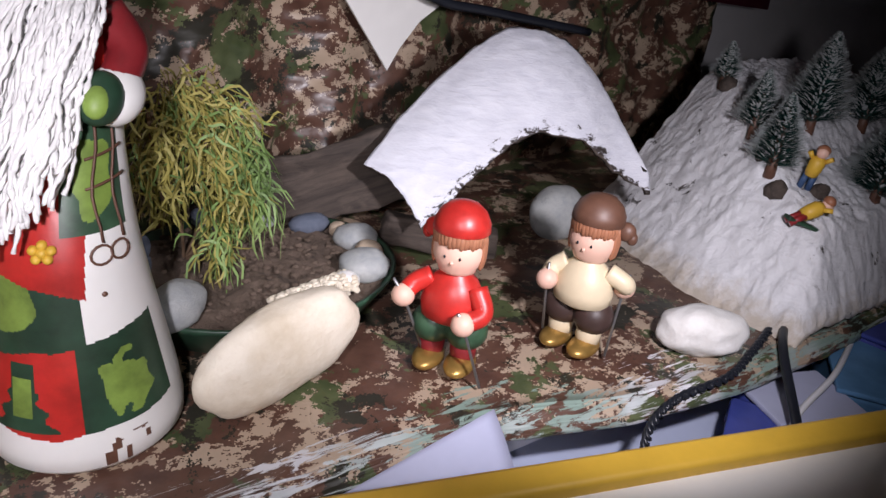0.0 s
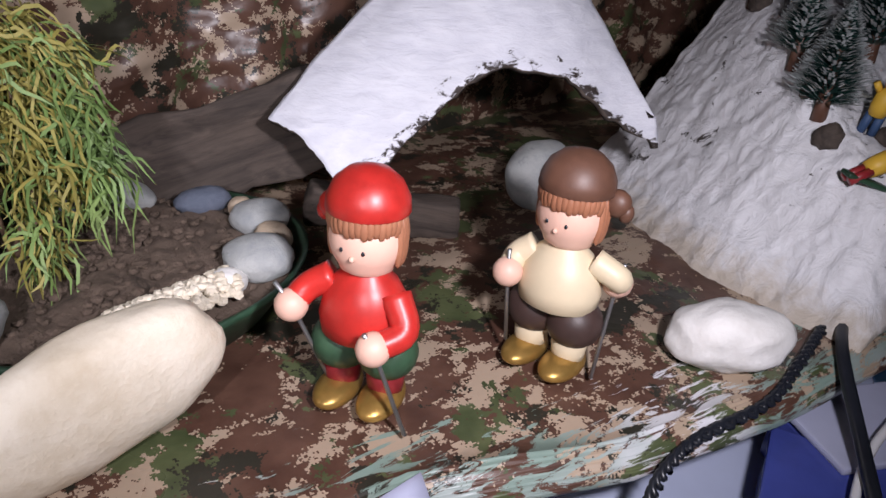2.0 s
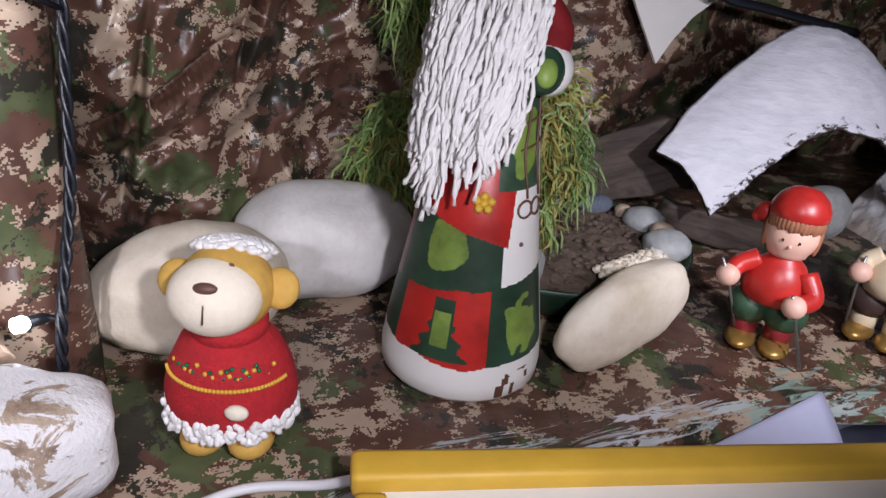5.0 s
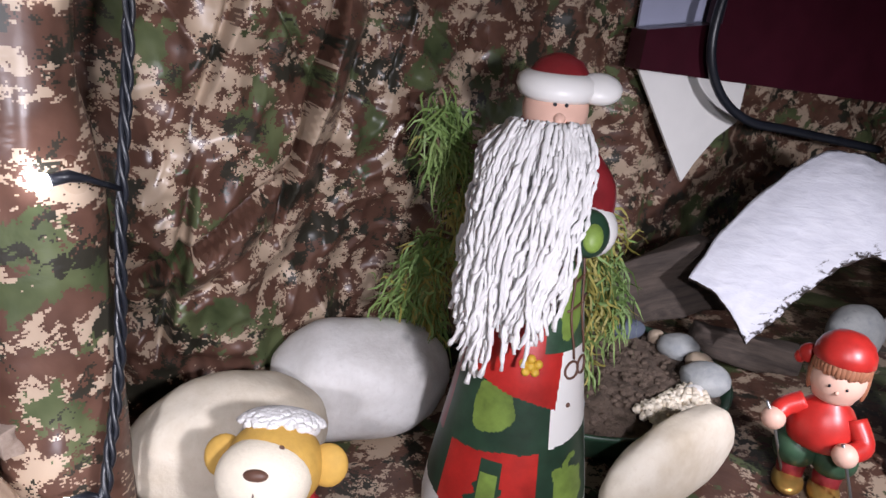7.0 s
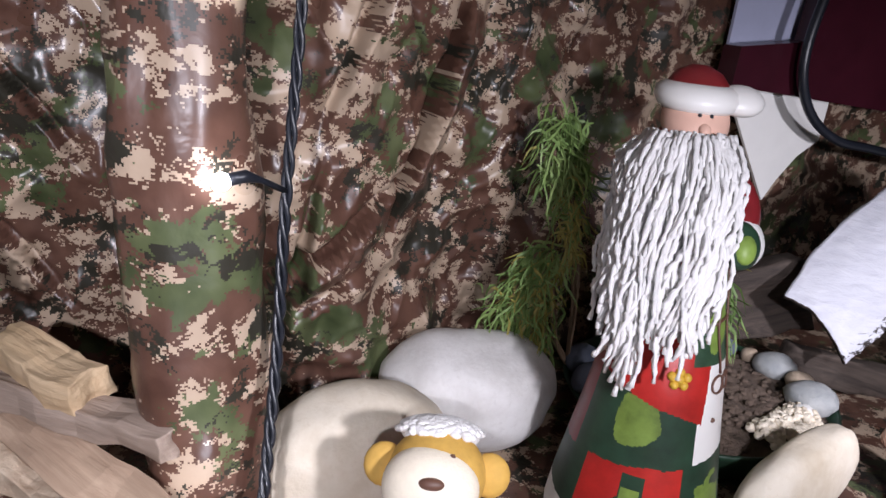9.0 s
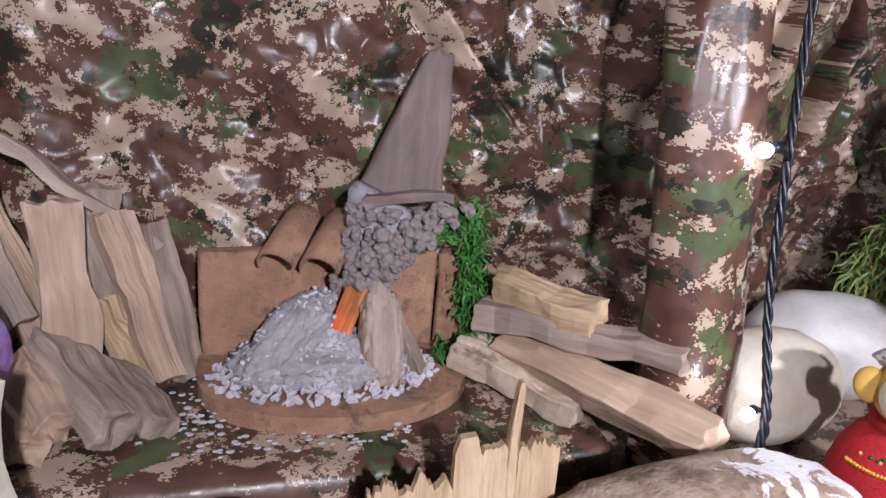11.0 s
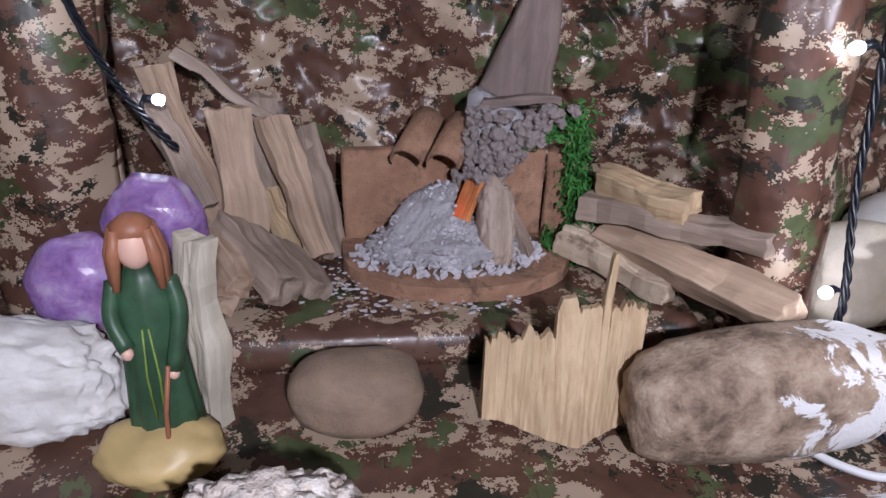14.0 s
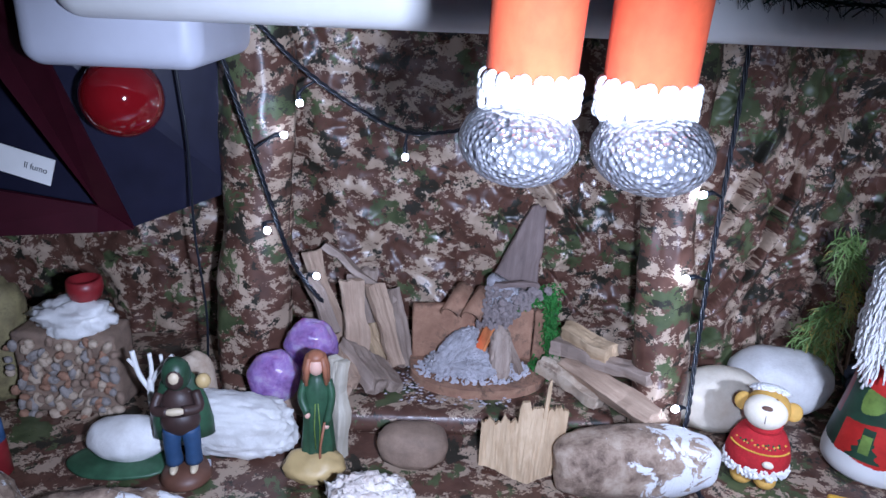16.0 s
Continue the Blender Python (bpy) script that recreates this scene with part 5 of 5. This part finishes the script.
def at_fire(ob):
    """Keeps a part where it stands once it belongs to the hearth."""
    m = ob.matrix_world.copy()
    ob.parent = fire
    ob.matrix_parent_inverse = fire.matrix_world.inverted()
    ob.matrix_basis = m
    return ob


def half_round(v):
    return (0.082 * math.cos(v), -0.062 * abs(math.sin(v)) ** 0.8)


bm = bmesh.new()
ring = [half_round(math.pi * k / 18) for k in range(19)]
f = bm.faces.new([bm.verts.new((x, y, 0)) for x, y in ring] + [bm.verts.new((-0.082, 0.035, 0)), bm.verts.new((0.082, 0.035, 0))])
for v in bmesh.ops.extrude_face_region(bm, geom=[f])["geom"]:
    if isinstance(v, bmesh.types.BMVert):
        v.co.z += 0.011
bmesh.ops.recalc_face_normals(bm, faces=bm.faces[:])
part("base_plate", bm, TERRACOTTA, fire, smooth=False)
at_fire(chunk("wall_tile", (0.088, 0.014, 0.068), pose(-0.402, 0.496, 0.064, -4, 0, 4), TERRACOTTA, "", "", 1, 0.0008, 6, parent=None, bevel=0.003))
at_fire(chunk("wall_tile", (0.046, 0.014, 0.066), pose(-0.322, 0.497, 0.064, -4, 0, -6), TERRACOTTA, "", "", 2, 0.0010, 6, bevel=0.003))
at_fire(chunk("wall_tile", (0.018, 0.018, 0.068), pose(-0.288, 0.492, 0.062, -4, 0, -12), TERRACOTTA, "", "", 3, 0.0012, 6, bevel=0.003))


def pantile(m):
    bm = bmesh.new()
    g = []
    for i in range(11):
        a = math.pi * i / 10
        g.append([bm.verts.new((r * math.cos(a), y, r * math.sin(a))) for r, y in ((0.0105, -0.022), (0.0125, -0.022), (0.0115, 0.022), (0.0095, 0.022))])
    for r0, r1 in zip(g, g[1:]):
        for k in range(4):
            bm.faces.new((r0[k], r0[(k + 1) % 4], r1[(k + 1) % 4], r1[k]))
    bm.faces.new(g[0]), bm.faces.new(g[-1][::-1])
    ob = part("roof_tile", bm, TERRACOTTA)
    ob.matrix_world = m
    return at_fire(ob)


pantile(pose(-0.392, 0.488, 0.106, 28, -10, -34))
pantile(pose(-0.368, 0.484, 0.104, 26, -6, -30))
rnd = random.Random(8)
small = stone_mesh((0.0095, 0.0080, 0.0060), 81, 0.45, sub=2)
me = bpy.data.meshes.new("hood_stone")
small.to_mesh(me)
small.free()
me.materials.append(stony("hood_grey", (0.30, 0.25, 0.24), (0.19, 0.16, 0.155), (0.10, 0.085, 0.08), 120, 0.55))
for k in range(230):
    t = rnd.random()
    cx, cz = -0.352 + 0.030 * t, 0.088 + 0.050 * t
    half = 0.016 + 0.020 * t
    u = rnd.uniform(-1, 1)
    ob = new("hood_stone", me)
    ob.parent = fire
    ob.matrix_parent_inverse = fire.matrix_world.inverted()
    s = rnd.uniform(0.5, 1.0)
    ob.matrix_basis = pose(cx + half * u, 0.474 - 0.010 * math.cos(u * 1.4) + rnd.uniform(-0.002, 0.002), cz - 0.004, rnd.uniform(0, 360), rnd.uniform(0, 360), rnd.uniform(0, 360)) @ Matrix.Diagonal((s, s, s, 1))
bm = bmesh.new()
lathe(bm, [(0.014, 0), (0.020, 0.02), (0.032, 0.045), (0.030, 0.052)], 0, 24, m=pose(-0.352, 0.486, 0.084, 0, 28, 0) @ Matrix.Diagonal((1, 0.6, 1, 1)))
at_fire(part("hood_core", bm, ASH))
GREYWOOD = woody("grey_driftwood", (0.24, 0.18, 0.16), (0.12, 0.085, 0.075), 0.8)
bm = bmesh.new()
block(bm, (0.064, 0.014, 0.108), None, 0, 0.004, 9, 0.004, 4, 30)
for v in bm.verts:
    v.co.x = 0.032 - (0.032 - v.co.x) * (1 - 0.74 * (v.co.z + 0.054) / 0.108)
ob = part("driftwood_flue", bm, GREYWOOD)
ob.matrix_world = pose(-0.326, 0.512, 0.168, -14, 4, 0)
at_fire(ob)
lay("twig_log", (-0.352, 0.470, 0.137), (-0.302, 0.466, 0.141), 0.006, 0.006, GREYWOOD, seed=3)
del at_fire(bpy.data.objects["twig_log"])["category"]
MOSS = plain("bright_moss", (0.030, 0.150, 0.022), 0.8, 200, 0.5, 0.5)
bm = bmesh.new()
for a, b, n in (((-0.325, 0.478, 0.108), (-0.285, 0.478, 0.128), 620), ((-0.283, 0.478, 0.128), (-0.277, 0.470, 0.055), 700), ((-0.300, 0.462, 0.040), (-0.280, 0.458, 0.028), 320), ((-0.279, 0.470, 0.06), (-0.279, 0.462, 0.020), 200)):
    leaf_bunch(bm, a, b, n, 0.007, 0.020, 0.2, 0.0009)
at_fire(part("moss", bm, MOSS))["label"] = "bright green moss"

bm = bmesh.new()
rnd = random.Random(4)
for k in range(1300):
    a, r = rnd.uniform(0, 6.28), rnd.random() ** 0.7
    x, y = -0.372 + 0.068 * r * math.cos(a), 0.456 + 0.036 * r * math.sin(a)
    z = 0.034 + 0.026 * max(0.0, 1 - r) ** 1.1
    s = rnd.uniform(0.0008, 0.0024)
    crumb(bm, Matrix.Translation((x, y, z)) @ Euler((rnd.uniform(0, 3), rnd.uniform(0, 3), 0)).to_matrix().to_4x4() @ Matrix.Diagonal((s * 1.4, s, s * 0.5, 1)))
tagged(part("ash_flakes", bm, plain("pale_ash", (0.46, 0.44, 0.47), 0.95, 150, 0.3), smooth=False), "heap of pale grey ash flakes in the hearth", "ash", kind="stuff")
bm = bmesh.new()
for k in range(170):
    x, y = rnd.gauss(-0.455, 0.026), rnd.gauss(0.437, 0.014)
    if k % 3 == 0:
        x, y = rnd.uniform(-0.45, -0.33), rnd.gauss(0.402, 0.006)
    s = rnd.uniform(0.0005, 0.0015)
    crumb(bm, Matrix.Translation((x, y, 0.0245)) @ Matrix.Diagonal((s * 1.5, s, s * 0.4, 1)))
tagged(part("ash_crumbs", bm, bpy.data.materials["pale_ash"], smooth=False), "ash crumbs scattered before the hearth", "ash", kind="stuff")
stone("ash_mound", -0.378, 0.456, (0.100, 0.054, 0.026), ASH, "mound of grey ash in the hearth", 47, z=0.030, lump=0.3, fine=0.12, sub=5, category="ash")
CHAR = woody("ashy_log", (0.48, 0.39, 0.32), (0.17, 0.11, 0.08), 0.8)
ob = part("burnt_log", stone_mesh((0.032, 0.026, 0.066), 5, 0.25, fine=0.10, sub=5, boxy=0.15), ASH)
ob.matrix_world = Matrix.Translation((-0.416, 0.438, 0.038)) @ Vector((0.046, 0.034, 0.042)).to_track_quat("Z", "Y").to_matrix().to_4x4()
tagged(ob, "ash-covered burnt log leaning in the hearth", "wood")
ob["group"] = "burnt logs"
ob = part("burnt_log", stone_mesh((0.026, 0.018, 0.062), 6, 0.2, fine=0.14, sub=5, boxy=0.2), CHAR)
ob.matrix_world = Matrix.Translation((-0.343, 0.434, 0.034)) @ Vector((0.003, 0.034, 0.048)).to_track_quat("Z", "Y").to_matrix().to_4x4()
tagged(ob, "half-burnt brown log leaning in the hearth", "wood", "burnt logs")
bm = bmesh.new()
rnd = random.Random(14)
for heap, count, size in (("ash_mound", 300, 0.0014), ("burnt_log", 170, 0.0011)):
    heap = bpy.data.objects[heap]
    points = [heap.matrix_world @ v.co for v in heap.data.vertices]
    for p in rnd.sample(points, count):
        s = rnd.uniform(0.4, 1.3) * size
        crumb(bm, Matrix.Translation(p) @ Euler((rnd.uniform(0, 3), rnd.uniform(0, 3), 0)).to_matrix().to_4x4() @ Matrix.Diagonal((s * 1.5, s, s * 0.5, 1)))
tagged(part("ash_crust", bm, bpy.data.materials["pale_ash"], smooth=False), "pale flaky ash crust on the burnt wood", "ash", kind="stuff")
lay("burnt_log", (-0.318, 0.446, 0.036), (-0.342, 0.474, 0.082), 0.010, 0.010, CHAR, "thin burnt stick in the hearth", 7, group="burnt logs")
lay("burnt_log", (-0.330, 0.440, 0.034), (-0.346, 0.478, 0.086), 0.009, 0.009, CHAR, "thin burnt stick in the hearth", 8, group="burnt logs")
EMBER = Net("ember")
EMBER = EMBER.done((0.6, 0.12, 0.03), 0.6, Emission_Color=(1.0, 0.13, 0.05), Emission_Strength=1.2)
FLAME = plain("orange_flame_paper", (0.60, 0.22, 0.08), 0.6, 80, 0.3)
lay("paper_flame", (-0.365, 0.464, 0.048), (-0.353, 0.470, 0.086), 0.016, 0.004, FLAME, "orange paper flame between the logs", 9, category="flame", rough=0.002)
lay("ember_lamp", (-0.378, 0.466, 0.055), (-0.372, 0.468, 0.070), 0.007, 0.005, EMBER, "small red glowing ember lamp", 10, category="lamp")

# wood pile, leaning planks
WOOD2 = woody("grey_split_wood", (0.42, 0.33, 0.27), (0.22, 0.16, 0.12), 0.9)
G = "split wood pieces by the hearth"
for a, b, w, t, m, roll in (
        ((-0.466, 0.512, 0.092), (-0.556, 0.532, 0.153), 0.022, 0.008, WOOD2, 20),
        ((-0.532, 0.492, 0.040), (-0.574, 0.530, 0.146), 0.022, 0.009, WOOD, 10),
        ((-0.540, 0.478, 0.060), (-0.574, 0.510, 0.126), 0.018, 0.008, WOOD2, -5),
        ((-0.505, 0.500, 0.050), (-0.512, 0.525, 0.126), 0.040, 0.006, WOOD2, 8),
        ((-0.509, 0.456, 0.042), (-0.517, 0.488, 0.130), 0.027, 0.010, WOOD, 4),
        ((-0.463, 0.464, 0.032), (-0.494, 0.502, 0.120), 0.021, 0.009, WOOD, 0),
        ((-0.452, 0.480, 0.024), (-0.472, 0.510, 0.110), 0.019, 0.008, WOOD2, 6),
        ((-0.480, 0.484, 0.024), (-0.497, 0.496, 0.070), 0.028, 0.008, PALE_WOOD, 0)):
    lay("split_wood", a, b, w, t, m, "split stick of firewood leaning on the paper", a[0] * 50, roll, group=G)
for a, b, w, t, m in (
        ((-0.480, 0.408, 0.036), (-0.522, 0.464, 0.056), 0.025, 0.020, WOOD2),
        ((-0.506, 0.410, 0.038), (-0.532, 0.452, 0.050), 0.018, 0.020, WOOD),
        ((-0.461, 0.412, 0.031), (-0.492, 0.464, 0.040), 0.018, 0.014, WOOD2),
        ((-0.518, 0.398, 0.031), (-0.534, 0.440, 0.034), 0.018, 0.015, WOOD)):
    lay("split_wood", a, b, w, t, m, "short split stick of firewood lying in the pile", a[0] * 70, 30, group=G)
lay("birch_log", (-0.519, 0.330, 0.001), (-0.513, 0.336, 0.108), 0.022, 0.012, woody("birch_bark", (0.68, 0.64, 0.54), (0.40, 0.34, 0.25), 0.6), "upright pale birch piece behind the robed figurine", 12, 4)
# logs on the other side
for a, b, w, t, m, r in (
        ((-0.264, 0.470, 0.084), (-0.224, 0.408, 0.087), 0.022, 0.018, PALE_WOOD, 10),
        ((-0.276, 0.462, 0.066), (-0.190, 0.372, 0.078), 0.018, 0.015, WOOD2, 0),
        ((-0.262, 0.452, 0.050), (-0.190, 0.338, 0.050), 0.024, 0.018, WOOD, 30),
        ((-0.286, 0.462, 0.044), (-0.226, 0.400, 0.032), 0.030, 0.016, TAN_STONE, 10)):
    lay("split_wood", a, b, w, t, m, "thick split log stacked beside the hearth", a[2] * 90, r, group=G)

# jagged upright splinter board
def jag_top(x):
    if 0.017 < x < 0.0208:
        return 0.098 + 0.006 * noise.noise(Vector((x * 900, 0, 0)))
    base = 0.052 if x < -0.004 else 0.066
    return base + 0.003 - 0.22 * max(0.0, -x - 0.02) + (0.004 if x > 0.005 else 0.009) * noise.noise(Vector((x * 260, 1.5, 0))) + 0.004 * noise.noise(Vector((x * 1100, 4, 0)))


bm = bmesh.new()
cols = []
for i in range(97):
    x = -0.043 + 0.086 * i / 96
    col = []
    for y in (-0.006, 0.006):
        for k in range(9):
            z = jag_top(x) * k / 8 + (0.004 * abs(x) / 0.04 if k == 0 else 0)
            bend = -0.024 * max(0.0, 1 - abs(x - 0.008) / 0.042) * max(0.0, 1 - z / 0.07)
            col.append(bm.verts.new((x + 0.10 * z * (1 if x > 0 else 0.2), bend + y * (1 - 0.6 * k / 8) + 0.0015 * fbm((x * 3, z * 0.4, 0), 60, 5), z)))
    cols.append(col)
for c0, c1 in zip(cols, cols[1:]):
    for k in range(8):
        bm.faces.new((c0[k], c1[k], c1[k + 1], c0[k + 1]))
        bm.faces.new((c0[9 + k + 1], c1[9 + k + 1], c1[9 + k], c0[9 + k]))
    bm.faces.new((c0[8], c1[8], c1[17], c0[17]))
    bm.faces.new((c0[9], c1[9], c1[0], c0[0]))
for c, flip in ((cols[0], 1), (cols[-1], 0)):
    loop = c[:9] + c[9:][::-1]
    bm.faces.new(loop if not flip else loop[::-1])
jag = tagged(part("splintered_board", bm, PALE_WOOD, smooth=False), "pale splintered board with a jagged top standing upright", "wood")
jag.matrix_world = pose(-0.330, 0.318, 0.0005, -8, 0, -3) @ Matrix.Diagonal((0.94, 1, 1, 1))

# ---------------------------------------------------------------- far side: stone wall model, mound, twig tree
model = empty("stone_wall_model", pose(-0.815, 0.415, 0.0), "model of a stone wall with snow on top", "model")
bm = bmesh.new()
block(bm, (0.11, 0.05, 0.095), pose(0, 0, 0.0475), 0, 0.006, 6, 0.004, 3, 30)
part("wall_core", bm, BROWN_STONE, model)
rnd = random.Random(9)
meshes = []
for k, m in enumerate((TAN_STONE, BROWN_STONE, stony("wall_grey", (0.34, 0.31, 0.29), (0.22, 0.19, 0.17), (0.10, 0.09, 0.08), 80), TERRACOTTA)):
    small = stone_mesh((0.016, 0.012, 0.011), 90 + k, 0.15, sub=2)
    me = bpy.data.meshes.new("wall_stone")
    small.to_mesh(me)
    small.free()
    me.materials.append(m)
    meshes.append(me)
for row in range(10):
    for col in range(12):
        ob = new("wall_stone", meshes[rnd.randrange(4)])
        ob.parent = model
        ob.matrix_basis = pose(-0.052 + 0.0094 * col + rnd.uniform(-0.006, 0.006), -0.026 + rnd.uniform(-0.002, 0.003), 0.003 + 0.0094 * row + rnd.uniform(-0.004, 0.004), 80, rnd.uniform(-90, 90), rnd.uniform(-30, 30)) @ Matrix.Diagonal((rnd.uniform(0.5, 1.1), rnd.uniform(0.5, 0.95), 0.8, 1))
bm = stone_mesh((0.088, 0.050, 0.036), 97, 0.4, fine=0.22, boxy=0.2)
ob = part("snow_top", bm, WHITE_STONE, model, "white snow top")
ob.location = (0.004, 0, 0.088)
bm = bmesh.new()
lathe(bm, [(0.010, 0), (0.016, 0.006), (0.019, 0.016), (0.018, 0.026), (0.015, 0.027), (0.012, 0.020)], 0, 24)
ob = tagged(part("red_pot", bm, DEEP_RED), "small dark red pot on the wall model", "pot")
ob.matrix_world = pose(-0.800, 0.425, 0.121)
stone("snow_mound", -0.722, 0.315, (0.080, 0.050, 0.044), WHITE_STONE, "rounded white mound of plaster", 101, z=0.004, lump=0.08, category="mound")
stone("green_base", -0.725, 0.305, (0.105, 0.060, 0.012), GREEN, "green painted base under the mound", 103, lump=0.05, category="base")
twig = empty("twig_tree", pose(-0.695, 0.322, 0.040), "bare white painted twig tree on the mound", "tree")
for pts, r in (([(0, 0, 0), (-0.001, 0, 0.03), (0.001, 0, 0.05)], 0.0034), ([(0, 0, 0.035), (-0.010, 0, 0.055), (-0.014, 0, 0.080)], 0.0026), ([(0.001, 0, 0.045), (0.010, -0.002, 0.060), (0.026, -0.003, 0.078)], 0.0024), ([(0.0, 0, 0.04), (0.002, 0.002, 0.06), (0.001, 0.003, 0.076)], 0.0022), ([(-0.011, 0, 0.06), (-0.018, -0.002, 0.072)], 0.0018), ([(0.014, 0, 0.063), (0.014, -0.002, 0.078)], 0.0018)):
    bm = bmesh.new()
    tube(bm, glide(pts, 4), r, 0, 8)
    part("branch", bm, WHITE, twig)
bm = bmesh.new()
lathe(bm, [(0.009, 0), (0.013, 0.003), (0.012, 0.040), (0.010, 0.062), (0.006, 0.070)], [0, 0, 1, 2], 20)
ball(bm, (0, 0, 0.080), 0.010, 3, 16)
lathe(bm, [(0.012, 0.084), (0.009, 0.092), (0.003, 0.095)], 2, 18)
for s in (-1, 1):
    tube(bm, [(0.009 * s, 0, 0.064), (0.014 * s, -0.006, 0.048)], 0.0040, 1, 8)
fig = tagged(part("peasant_figurine", bm, [DEEP_RED, BLUE, YELLOW, SKIN]), "small painted figurine in yellow, blue and red", "figurine")
fig.matrix_world = pose(-0.835, 0.285, 0.0005)
stone("white_topped_rock", -0.795, 0.205, (0.085, 0.055, 0.055), PATCHY, "brown rock with white paint on top", 107, fine=0.05, rz=120)
CLEAR = Net("clear_plastic")
CLEAR = CLEAR.done((0.85, 0.86, 0.95), 0.08, Transmission_Weight=0.6)
chunk("crystal", (0.024, 0.012, 0.010), pose(-0.648, 0.298, 0.006, 10, 5, 20), CLEAR, "clear glassy crystal shard on the paper", "crystal", 2, 0.002, 3, bevel=0.002)
stone("tan_stone", -0.675, 0.385, (0.05, 0.03, 0.085), TAN_STONE, "upright tan stone beside the paper roll", 109, lump=0.1)
LEAFY = plain("yellow_petal", (0.55, 0.48, 0.06), 0.5, 60, 0.2)
stone("yellow_petal", -0.600, 0.163, (0.026, 0.012, 0.036), LEAFY, "yellow dried petal beside the oval stone", 111, sub=3, z=0.0, category="petal")
stone("mossy_rock", -0.915, 0.425, (0.085, 0.06, 0.145), stony("mossy_stone", (0.28, 0.24, 0.11), (0.15, 0.12, 0.06), (0.06, 0.06, 0.03), 55, 0.55), "brown mossy rock standing beside the wall model", 115, lump=0.15, fine=0.08, boxy=0.3)
